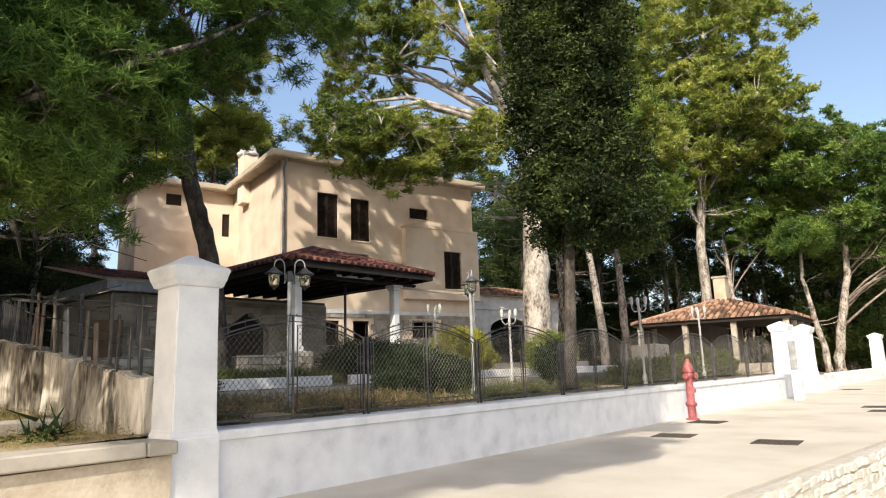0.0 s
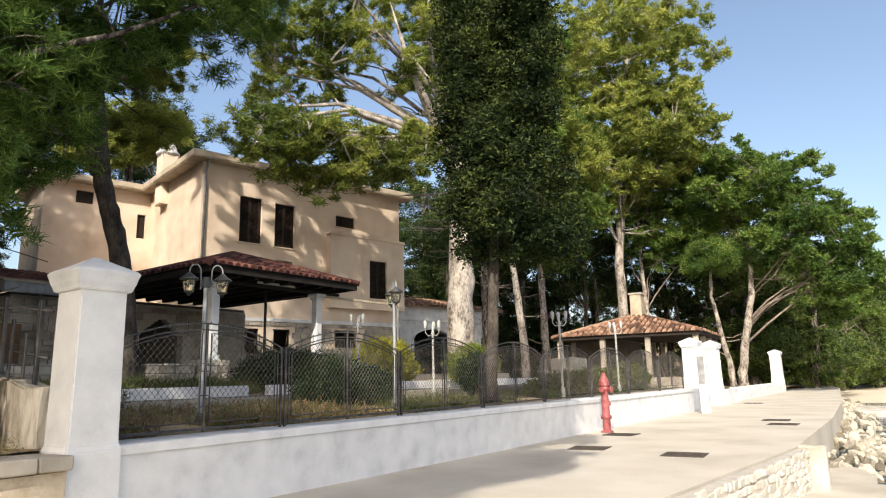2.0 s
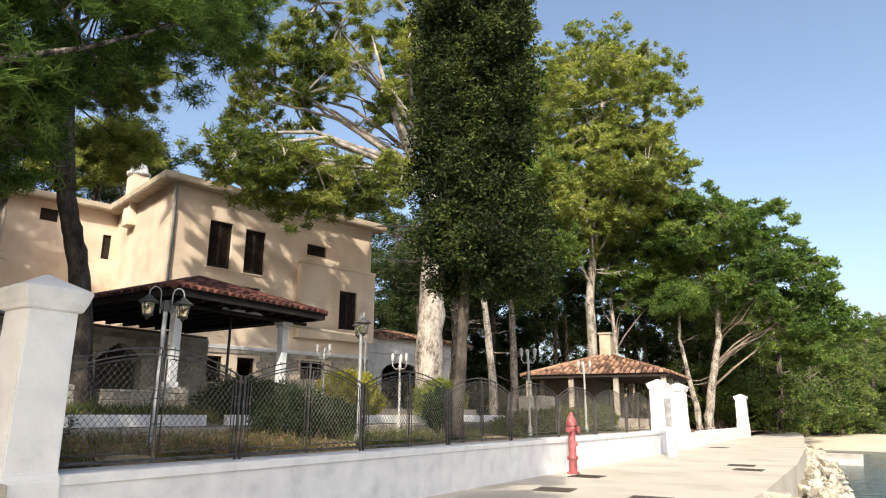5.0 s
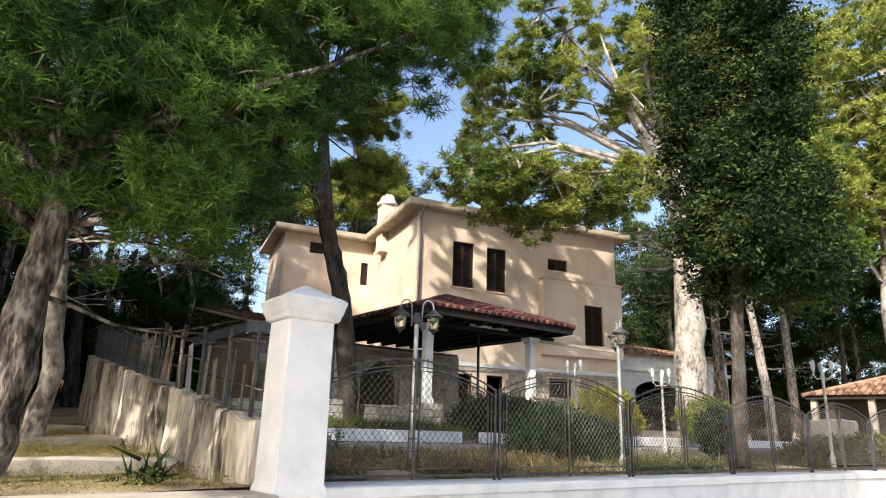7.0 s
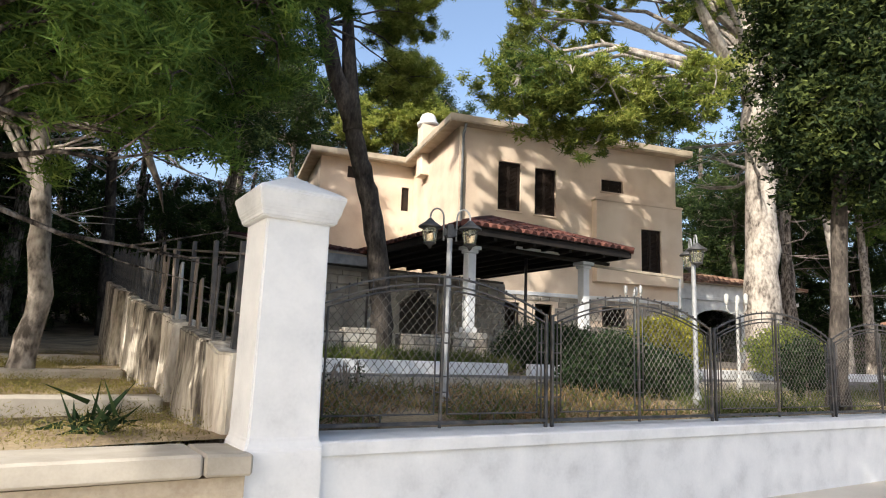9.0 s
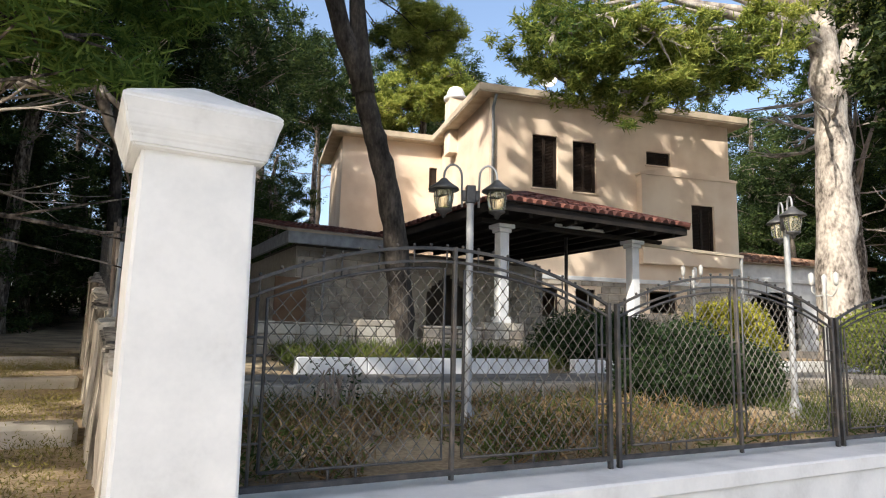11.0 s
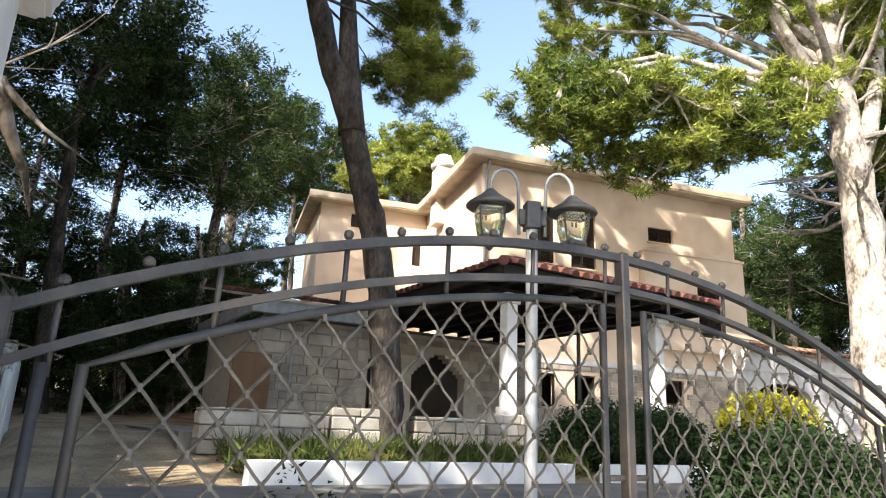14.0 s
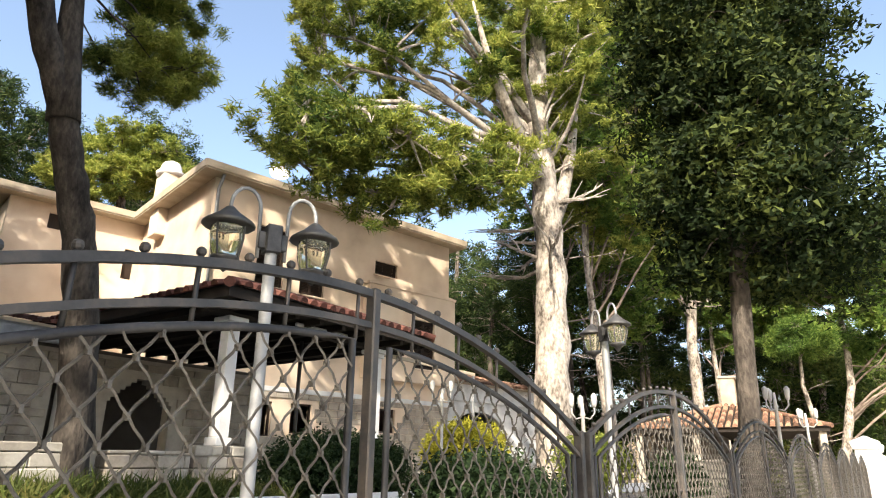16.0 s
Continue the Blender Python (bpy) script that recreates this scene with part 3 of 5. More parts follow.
def fence_panel(x0, x1, crimp, label):
    """One arched double-leaf panel between two posts."""
    w = x1 - x0
    mid = w / 2
    pan = thing("fence_panel", label, "fence", "arched iron fence panels", (x0, 0, 0))
    top = lambda x: 1.922 - 0.262 * ((x - mid) / mid) ** 2
    N = 22
    for name, dz, r in (("top_rail", 0.0, 0.008), ("lower_rail", -0.068, 0.0065)):
        bm = bmesh.new()
        for i in range(N):
            a, b = 0.03 + (w - 0.06) * i / N, 0.03 + (w - 0.06) * (i + 1) / N
            va = [bm.verts.new((a, s * r * 1.1, top(a) + dz + q)) for s, q in ((-1, -r), (1, -r), (1, r), (-1, r))]
            vb = [bm.verts.new((b, s * r * 1.1, top(b) + dz + q)) for s, q in ((-1, -r), (1, -r), (1, r), (-1, r))]
            for k in range(4):
                bm.faces.new((va[k], va[(k + 1) % 4], vb[(k + 1) % 4], vb[k]))
        bmesh.ops.remove_doubles(bm, verts=list(bm.verts), dist=0.0005)
        part(name, bm, M_IRON, pan)
    bm = bmesh.new()
    box(bm, mid - 0.011, -0.013, H + 0.02, mid + 0.011, 0.013, top(mid) + 0.012, 0.003)
    part("middle_post", bm, M_IRON, pan)
    for s, xe in ((1, 0.035), (-1, w - 0.035)):
        bm = bmesh.new()
        box(bm, xe - 0.013, -0.015, H, xe + 0.013, 0.015, top(xe) + 0.015, 0.003)
        part("end_post", bm, M_IRON, pan)
        bm = bmesh.new()
        tube(bm, [(xe + s * 0.055, 0, H + 0.06), (xe + s * 0.055, 0, top(xe + s * 0.055) - 0.085)], 0.008, 6)
        part("bar", bm, M_IRON, pan)
    bm = bmesh.new()
    box(bm, 0.03, -0.014, H + 0.045, w - 0.03, 0.014, H + 0.072, 0.003)
    part("bottom_rail", bm, M_IRON, pan)
    # the leaves
    leaf_top = lambda x: top(x) - 0.105
    zb = H + 0.125
    for xl, xr in ((0.135, mid - 0.06), (mid + 0.06, w - 0.135)):
        bm = bmesh.new()
        arc = [(xl + (xr - xl) * i / 10, 0, leaf_top(xl + (xr - xl) * i / 10)) for i in range(11)]
        tube(bm, [(xl, 0, zb)] + arc + [(xr, 0, zb), (xl, 0, zb)], 0.008, 6)
        part("leaf_frame", bm, M_IRON, pan)
        bm = bmesh.new()
        px, ph = 0.070, 0.082
        nn = int((xr - xl) / px) + 16
        for sgn in (1, -1):
            for i in range(-16, nn):
                xs_ = xl + i * px if sgn == 1 else xr - i * px
                d = Vector((sgn * px, 0, ph)).normalized()
                run = clip_seg(xs_, zb, d.x, d.z, xl, xr, zb, leaf_top)
                if run:
                    crimped(bm, Vector((xs_ + d.x * run[0], 0.003 * sgn, zb + d.z * run[0])), Vector((xs_ + d.x * run[1], 0.003 * sgn, zb + d.z * run[1])), 0.0026, crimp)
        if crimp:
            for q in range(-16, 2 * nn):
                m = ((xr - xl) / px - q) / 2
                for i in range(-16, nn):
                    kx, kz = xl + (i + m) * px, zb + m * ph
                    if xl < kx < xr and zb < kz < leaf_top(kx) - 0.005:
                        box(bm, kx - 0.0028, -0.006, kz - 0.0055, kx + 0.0028, 0.006, kz + 0.0055)
        part("wire_mesh", bm, M_WIRE, pan, "crimped diamond wire mesh")
        ties = []
        for z in (0.98, 1.10, 1.36, 1.44):
            ties.append([(0.04, 0, z), (xl, 0, z)] if xl < mid else [(w - 0.04, 0, z), (xr, 0, z)])
            ties.append([(mid, 0, z + 0.04), (xr if xl < mid else xl, 0, z + 0.04)])
        for f in (0.35, 0.5):
            xx = xl + (xr - xl) * f
            ties.append([(xx, 0, H + 0.06), (xx, 0, zb)])
        for q in ties:
            bm = bmesh.new()
            tube(bm, q, 0.006, 6)
            part("tie_bar", bm, M_IRON, pan)
    for i in range(1, 23):
        xx = w * i / 23
        if abs(xx - mid) < 0.03:
            continue
        if i % 2:
            bm = bmesh.new()
            tube(bm, [(xx, 0.004, max(top(xx) - 0.105, zb)), (xx, 0.002, top(xx) - 0.06), (xx, 0, top(xx) + 0.012)], 0.0045, 6)
            part("arch_bar", bm, M_IRON, pan)
        bm = bmesh.new()
        bmesh.ops.create_uvsphere(bm, u_segments=8, v_segments=6, radius=0.0088, matrix=Matrix.Translation((xx, 0, top(xx) + 0.017)))
        part("finial", bm, M_IRON, pan)
    return pan


posts = [-1.06, 1.15, 3.42, 5.78, 8.2, 10.7, 13.25, 15.9, 18.5]
fence_panel(posts[0], posts[1], True, "arched dark iron fence panel with wire mesh beside the pillar")
for a, b in zip(posts[1:3], posts[2:4]):
    fence_panel(a, b, True, "arched dark iron fence panel with wire mesh on the wall")
base_pan = fence_panel(posts[3], posts[4], False, "arched grey iron fence panel with wire mesh on the wall")
for a, b in zip(posts[4:-1], posts[5:]):
    c = copy_thing(base_pan, pose(a, 0, 0))
    c.scale = ((b - a) / (posts[4] - posts[3]), 1, 1)


# ---- lamps ----
def lantern(par, x, z):
    bm = bmesh.new()
    lathe(bm, [(0.02, z + 0.10), (0.035, z + 0.085), (0.06, z + 0.06), (0.125, z + 0.015), (0.132, z), (0.12, z - 0.008), (0.02, z - 0.006)], x, 0, 16)
    lan = part("lantern", bm, M_LAMPMETAL, par, "grey metal lantern hood")
    bm = bmesh.new()
    lathe(bm, [(0.082, z - 0.012), (0.085, z - 0.06), (0.07, z - 0.15), (0.055, z - 0.175), (0.02, z - 0.185)], x, 0, 14)
    part("glass", bm, M_GLASS, lan)
    bm = bmesh.new()
    for k in range(4):
        a = math.pi / 4 + k * math.pi / 2
        ca, sa = math.cos(a), math.sin(a)
        tube(bm, [(x + 0.092 * ca, 0.092 * sa, z - 0.01), (x + 0.09 * ca, 0.09 * sa, z - 0.08), (x + 0.066 * ca, 0.066 * sa, z - 0.17)], 0.005, 5)
    lathe(bm, [(0.07, z - 0.165), (0.072, z - 0.178), (0.03, z - 0.20), (0.018, z - 0.225), (0.004, z - 0.24)], x, 0, 12)
    part("cage", bm, M_LAMPMETAL, lan)


def street_lamp(x, y, z0, top, turn):
    lp = thing("street_lamp", "grey double-armed garden lamp post with glass lanterns", "lamp post", "double lamp posts behind the fence", (x, y, z0))
    lp.rotation_euler = (0, 0, radians(turn))
    h = top - z0
    bm = bmesh.new()
    lathe(bm, [(0.06, -0.1), (0.06, 0.12), (0.04, 0.16), (0.033, 0.2), (0.031, h - 0.1), (0.03, h)], seg=12)
    part("pole", bm, M_POLE, lp)
    bm = bmesh.new()
    box(bm, -0.04, -0.045, h - 0.13, 0.04, 0.045, h + 0.02, 0.006)
    box(bm, -0.075, -0.02, h - 0.11, 0.075, 0.02, h - 0.02, 0.005)
    part("bracket", bm, M_LAMPMETAL, lp)
    for s in (-1, 1):
        bm = bmesh.new()
        pts = [(s * 0.07, 0, h - 0.16), (s * 0.075, 0, h + 0.10)] + [(s * (0.15 - 0.075 * math.cos(a)), 0, h + 0.10 + 0.10 * math.sin(a)) for a in [math.pi * k / 8 for k in range(1, 9)]] + [(s * 0.225, 0, h + 0.05)]
        tube(bm, pts, 0.010, 8)
        part("arm", bm, M_POLE, lp)
        lantern(lp, s * 0.225, h - 0.02)
    return lp


street_lamp(1.12, 1.62, 0.76, 2.72, -24)
street_lamp(4.85, 1.27, 0.76, 2.83, 50)


def white_lamp(x, y, z0, top):
    lp = thing("garden_lamp", "white three-armed garden lamp post", "lamp post", "white garden lamps", (x, y, z0))
    h = top - z0
    bm = bmesh.new()
    lathe(bm, [(0.06, -0.1), (0.055, 0.2), (0.03, 0.26), (0.028, h - 0.25), (0.045, h - 0.22), (0.03, h - 0.18), (0.02, h)], seg=10)
    part("pole", bm, M_LAMPWHITE, lp)
    for k in range(3):
        a = k * 2.094 + 0.5
        ca, sa = math.cos(a), math.sin(a)
        bm = bmesh.new()
        tube(bm, [(0, 0, h - 0.25), (0.12 * ca, 0.12 * sa, h - 0.28), (0.19 * ca, 0.19 * sa, h - 0.2), (0.19 * ca, 0.19 * sa, h - 0.1)], 0.012, 6)
        arm = part("arm", bm, M_LAMPWHITE, lp)
        bm = bmesh.new()
        lathe(bm, [(0.022, h - 0.12), (0.036, h - 0.08), (0.045, h + 0.05), (0.012, h + 0.09)], 0.19 * ca, 0.19 * sa, 10)
        part("globe", bm, M_LAMPWHITE, arm, "white lantern glass")


for x, y, z0, top in ((10.6, 0.7, 0.74, 2.75), (14.4, 0.7, 0.70, 2.7), (8.8, 5.8, 1.05, 2.95), (8.4, 3.0, 0.9, 2.55)):
    white_lamp(x, y, z0, top)

# ---- hydrant ----
hy = thing("fire_hydrant", "faded red cast-iron fire hydrant on the promenade", "hydrant", at=(9.9, -0.64, 0))
bm = bmesh.new()
lathe(bm, [(0.14, 0), (0.14, 0.03), (0.085, 0.05), (0.085, 0.28), (0.12, 0.30), (0.12, 0.36), (0.085, 0.38), (0.078, 0.86), (0.10, 0.90), (0.115, 0.94), (0.105, 1.0)], seg=16)
part("barrel", bm, M_RED, hy)
bm = bmesh.new()
lathe(bm, [(0.118, 1.0), (0.125, 1.04), (0.10, 1.14), (0.07, 1.21), (0.05, 1.23), (0.05, 1.27), (0.03, 1.30)], seg=16)
part("bonnet", bm, M_RED, hy, "pale worn red bonnet")
for dx, dy, z, r in ((0, -1, 0.93, 0.06), (1, 0, 0.62, 0.05), (-1, 0, 0.93, 0.05)):
    bm = bmesh.new()
    tube(bm, [(dx * 0.05, dy * 0.05, z), (dx * 0.15, dy * 0.15, z), (dx * 0.151, dy * 0.151, z), (dx * 0.18, dy * 0.18, z)], [r, r, r * 1.3, r * 1.3], 10)
    part("nozzle", bm, M_RED, hy)


# ---- garden paving and edging ----
bm = bmesh.new()
prism(bm, [(-1.1, 3.25), (20, 3.25), (20, 5.45), (-1.1, 5.45)], 0.5, 0.99)
setting("garden_path", bm, M_ASPHALT, "grey paved garden path", "path")
bm = bmesh.new()
x = -1.1
rng = random.Random(5)
while x < 8.5:
    w = rng.uniform(0.9, 1.5)
    box(bm, x, 3.05, 0.6, x + w - 0.012, 3.26, 1.012 + rng.uniform(-0.008, 0.008), 0.012)
    x += w
jitter(bm, 0.008, 3)
setting("path_edging", bm, M_CAP, "pale stone edging slabs of the garden path", "edging")
for x0, x1, y0 in ((0.9, 5.05, 5.55), (5.6, 9.0, 5.55), (9.8, 20, 5.6)):
    bm = bmesh.new()
    x = x0
    while x < x1 - 0.05:
        w = min(1.0, x1 - x)
        box(bm, x, y0, 0.8, x + w - 0.006, y0 + 0.16, 1.21, 0.012)
        x += w
    setting("kerb", bm, M_WHITE, "whitewashed kerb along the planting bed", "kerb")

bm = bmesh.new()
prism(bm, [(0.6, 7.55), (20, 7.55), (20, 30), (0.6, 30)], 0.6, 1.42)
setting("terrace", bm, M_ASPHALT, "raised paved terrace in front of the house", "terrace")
rng = random.Random(15)


def stone_block(name, x0, x1, top, label):
    w = thing(name, label, "stone wall", "low terrace walls", (x0, 7.3, 1.0))
    z = 0.0
    row = 0
    while z < top - 1.0 - 0.03:
        h = min(0.17, top - 1.0 - z)
        x = 0.0
        while x < x1 - x0 - 0.02:
            ww = min(rng.uniform(0.2, 0.42), x1 - x0 - x)
            if x1 - x0 - x - ww < 0.08:
                ww = x1 - x0 - x
            bm = bmesh.new()
            box(bm, x + 0.006, -0.02 - rng.uniform(0, 0.025), z + 0.006, x + ww - 0.006, 0.28, z + h - 0.004, 0.014)
            jitter(bm, 0.012, 6, x + z)
            part("stone", bm, M_PALESTONE if rng.random() < 0.55 else M_STONE, w)
            x += ww
        z += h
    return w


stone_block("terrace_wall", 0.75, 2.38, 1.72, "low grey stone wall in front of the terrace")
stone_block("stone_pedestal", 2.41, 3.13, 1.80, "pale rough stone pedestal in the terrace wall")
stone_block("terrace_wall", 3.67, 4.86, 1.74, "low grey stone wall in front of the terrace")
stone_block("stone_pedestal", 4.9, 5.82, 1.83, "pale rough stone pedestal under a column")
stone_block("stone_pedestal", 6.62, 7.3, 1.88, "stone pedestal beside the terrace steps")
for i in range(3):
    bm = bmesh.new()
    box(bm, 5.84, 7.0 + i * 0.22, 0.9, 6.60, 7.6, 1.16 + i * 0.13, 0.012)
    setting("step", bm, M_STONE, "grey stone step up to the terrace", "step")


# ---- tile roofs ----
def tile_slope(bm, a, b, c, d, pitch, r):
    """Rows of half-round tiles on the slope with eave a-b and top d-c."""
    a, b, c, d = map(Vector, (a, b, c, d))
    n = max(2, int((b - a).length / pitch))
    nrm = (b - a).cross(d - a)
    nrm = nrm.normalized() if nrm.length else Vector((0, 0, 1))
    if nrm.z < 0:
        nrm = -nrm
    al = (b - a).normalized()
    for i in range(n):
        f = (i + 0.5) / n
        lo = a.lerp(b, f)
        # run straight up the slope until the hips
        up = nrm.cross(al).normalized()
        if up.z < 0:
            up = -up
        best = 0.0
        L = (d - a).length + (c - b).length
        k = 0.0
        while k < L:
            p = lo + up * k
            h = (p - a).dot(up) / max(1e-6, (d - a).dot(up))
            if h > 1.0:
                break
            l, rr = (a.lerp(d, h) - a).dot(al), (b.lerp(c, h) - a).dot(al)
            if not l - 0.02 <= (p - a).dot(al) <= rr + 0.02:
                break
            best = k
            k += 0.1
        if best < 0.15:
            continue
        m = max(1, int(best / 0.36))
        for j in range(m):
            s0, s1 = best * j / m, best * (j + 1) / m + 0.03
            ring = []
            for s, rad, lift in ((s0, r * 1.08, 0.025), (s1, r * 0.92, 0.008)):
                ring.append([bm.verts.new(lo + up * s + al * (math.cos(q) * rad) + nrm * (math.sin(q) * rad + lift)) for q in (0, 0.785, 1.571, 2.356, 3.1416)])
            for q in range(4):
                bm.faces.new((ring[0][q], ring[0][q + 1], ring[1][q + 1], ring[1][q]))
            bm.faces.new(ring[0])


def hip_roof(parent, x0, y0, x1, y1, ze, zr, material, slab, pitch=0.24, name="roof", sides=(0, 1, 2, 3), apex=None):
    """A hip roof on a rectangle: a thin slab with tiles on it."""
    w, d = x1 - x0, y1 - y0
    if w >= d:
        r0, r1 = Vector((x0 + d / 2, (y0 + y1) / 2, zr)), Vector((x1 - d / 2, (y0 + y1) / 2, zr))
    else:
        r0, r1 = Vector(((x0 + x1) / 2, y0 + w / 2, zr)), Vector(((x0 + x1) / 2, y1 - w / 2, zr))
    A, B, C, D = Vector((x0, y0, ze)), Vector((x1, y0, ze)), Vector((x1, y1, ze)), Vector((x0, y1, ze))
    if w >= d:
        fs = [(A, B, r1, r0), (B, C, r1, r1), (C, D, r0, r1), (D, A, r0, r0)]
    else:
        fs = [(A, B, r0, r0), (B, C, r1, r0), (C, D, r1, r1), (D, A, r0, r1)]
    bm = bmesh.new()
    for f in fs:
        vs = []
        for p in f:
            if not vs or (p - vs[-1].co).length > 1e-4:
                vs.append(bm.verts.new(p))
        bm.faces.new(vs)
    bmesh.ops.remove_doubles(bm, verts=list(bm.verts), dist=0.001)
    bm.faces.new([min(bm.verts, key=lambda v: (v.co - p).length) for p in (D, C, B, A)])
    rf = part(name, bm, slab, parent)
    bm = bmesh.new()
    for i in sides:
        tile_slope(bm, *fs[i], pitch, pitch * 0.36)
    part("tiles", bm, material, rf, "half-round clay tiles")
    bm = bmesh.new()
    for p, q in ((A, r0), (B, r1 if w >= d else r0), (C, r1), (D, r0 if w >= d else r1), (r0, r1)):
        if (p - q).length > 0.2:
            tube(bm, [p + Vector((0, 0, 0.03)), p.lerp(q, 0.5) + Vector((0, 0, 0.05)), q + Vector((0, 0, 0.04))], 0.085, 7)
    part("ridge_tiles", bm, material, rf)
    return rf


def holed_wall(bm, u0, u1, z0, z1, holes, y0, y1):
    """An upright wall with rectangular openings through it."""
    us = sorted({u0, u1, *[h[0] for h in holes], *[h[1] for h in holes]})
    zs = sorted({z0, z1, *[h[2] for h in holes], *[h[3] for h in holes]})
    solid = [[not any(h[0] < (us[i] + us[i + 1]) / 2 < h[1] and h[2] < (zs[j] + zs[j + 1]) / 2 < h[3] for h in holes) for j in range(len(zs) - 1)] for i in range(len(us) - 1)]
    vc = {}

    def v(u, y, z):
        if (u, y, z) not in vc:
            vc[(u, y, z)] = bm.verts.new((u, y, z))
        return vc[(u, y, z)]
    for i in range(len(us) - 1):
        for j in range(len(zs) - 1):
            if not solid[i][j]:
                continue
            a, b, c, d = us[i], us[i + 1], zs[j], zs[j + 1]
            bm.faces.new((v(a, y0, c), v(b, y0, c), v(b, y0, d), v(a, y0, d)))
            bm.faces.new((v(a, y1, d), v(b, y1, d), v(b, y1, c), v(a, y1, c)))
            for di, dj, q in ((-1, 0, (a, c, a, d)), (1, 0, (b, c, b, d)), (0, -1, (a, c, b, c)), (0, 1, (a, d, b, d))):
                ii, jj = i + di, j + dj
                if not (0 <= ii < len(us) - 1 and 0 <= jj < len(zs) - 1 and solid[ii][jj]):
                    bm.faces.new((v(q[0], y0, q[1]), v(q[2], y0, q[3]), v(q[2], y1, q[3]), v(q[0], y1, q[1])))


def dark_window(parent, u0, u1, z0, z1, y, sill=True, louvre=True):
    bm = bmesh.new()
    for a, b, c, d in ((u0, u0 + 0.05, z0, z1), (u1 - 0.05, u1, z0, z1), (u0 + 0.05, u1 - 0.05, z1 - 0.05, z1), (u0 + 0.05, u1 - 0.05, z0, z0 + 0.05)):
        box(bm, a, y + 0.10, c, b, y + 0.18, d)
    w = part("window", bm, M_WINDOWDARK, parent, "dark brown window frame with a near-black opening")
    # Louvred leaves and backing are added in place of an open window's darkness.
    if louvre:
        m = (u0 + u1) / 2
        for a, b in ((u0 + 0.05, m - 0.004), (m + 0.004, u1 - 0.05)):
            bm = bmesh.new()
            for c, d, e, f in ((a, a + 0.05, z0 + 0.05, z1 - 0.05), (b - 0.05, b, z0 + 0.05, z1 - 0.05), (a + 0.05, b - 0.05, z1 - 0.11, z1 - 0.05), (a + 0.05, b - 0.05, z0 + 0.05, z0 + 0.11)):
                box(bm, c, y + 0.12, e, d, y + 0.155, f)
            z = z0 + 0.13
            while z < z1 - 0.13:
                vs = box(bm, a + 0.05, y + 0.125, z, b - 0.05, y + 0.15, z + 0.012)
                bmesh.ops.rotate(bm, verts=vs, cent=(m, y + 0.137, z), matrix=Matrix.Rotation(radians(-40), 3, 'X'))
                z += 0.05
            part("shutter", bm, M_WINDOWDARK, w)
            bm = bmesh.new()
            box(bm, a + 0.05, y + 0.165, z0 + 0.05, b - 0.05, y + 0.175, z1 - 0.05)
            part("backing_board", bm, M_WINDOWDARK, w)
    if sill:
        bm = bmesh.new()
        box(bm, u0 - 0.06, y - 0.05, z0 - 0.06, u1 + 0.06, y + 0.1, z0 - 0.002, 0.008)
        part("sill", bm, M_STUCCO, w)
    return w


# ---- the house ----
house = thing("house", "two-storey cream stucco villa with stone ground floor and dark windows", "house", at=(9.5, 14.25, 0))
house.rotation_euler = (0, 0, radians(-13.1))
house.scale = (0.987, 0.987, 0.9935)
W, ZT = 9.33, 9.5
front_holes = [(1.53, 2.45, 6.60, 8.42), (3.02, 3.90, 6.57, 8.35), (5.88, 6.85, 7.78, 8.27), (7.42, 8.35, 4.73, 6.40), (1.64, 2.45, 5.90, 6.02), (3.05, 3.83, 5.80, 6.03), (1.85, 2.47, 2.35, 3.30), (3.08, 3.80, 2.45, 3.30), (5.88, 6.95, 2.60, 3.35)]
bm = bmesh.new()
holed_wall(bm, 0, W, 1.0, ZT, front_holes, 0, 0.32)
bmesh.ops.subdivide_edges(bm, edges=[e for e in bm.edges if e.calc_length() > 1.2], cuts=3, use_grid_fill=True)
front = part("front_wall", bm, M_STUCCO, house, "cream stucco wall, patchy and stained")
bm = bmesh.new()
box(bm, 0, 0.322, 1.0, 0.32, 5.8, ZT)
part("side_wall", bm, M_STUCCO, house)
bm = bmesh.new()
box(bm, W - 0.32, 0.322, 1.0, W, 10, ZT)
part("side_wall", bm, M_STUCCO, house)
bm = bmesh.new()
holed_wall(bm, -4.1, 0.32, 1.0, ZT, [(-2.95, -2.3, 8.7, 9.22), (-0.52, -0.18, 7.5, 8.55)], 5.803, 6.12)
part("wing_wall", bm, M_STUCCO, house)
bm = bmesh.new()
box(bm, -4.1, 6.123, 1.0, -3.8, 10, ZT)
part("wing_wall", bm, M_STUCCO, house)
bm = bmesh.new()
box(bm, -3.8, 9.7, 1.0, W - 0.32, 10, ZT)
part("back_wall", bm, M_STUCCO, house)
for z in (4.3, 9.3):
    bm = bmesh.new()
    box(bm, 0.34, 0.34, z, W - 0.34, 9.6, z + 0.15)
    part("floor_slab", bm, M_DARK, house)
for h in front_holes[:3]:
    dark_window(front, *h, 0.0)
# shallow bay that stands out of the front, with a low pitched cap
bm = bmesh.new()
holed_wall(bm, 5.45, W + 0.004, 4.25, 7.32, [front_holes[3]], -0.34, -0.004)
bay = part("bay", bm, M_STUCCO, house, "shallow projecting bay, cream stucco")
bm = bmesh.new()
lo = [bm.verts.new(c) for c in ((5.40, -0.38, 7.324), (5.40, -0.004, 7.324), (W + 0.03, -0.38, 7.324), (W + 0.03, -0.004, 7.324))]
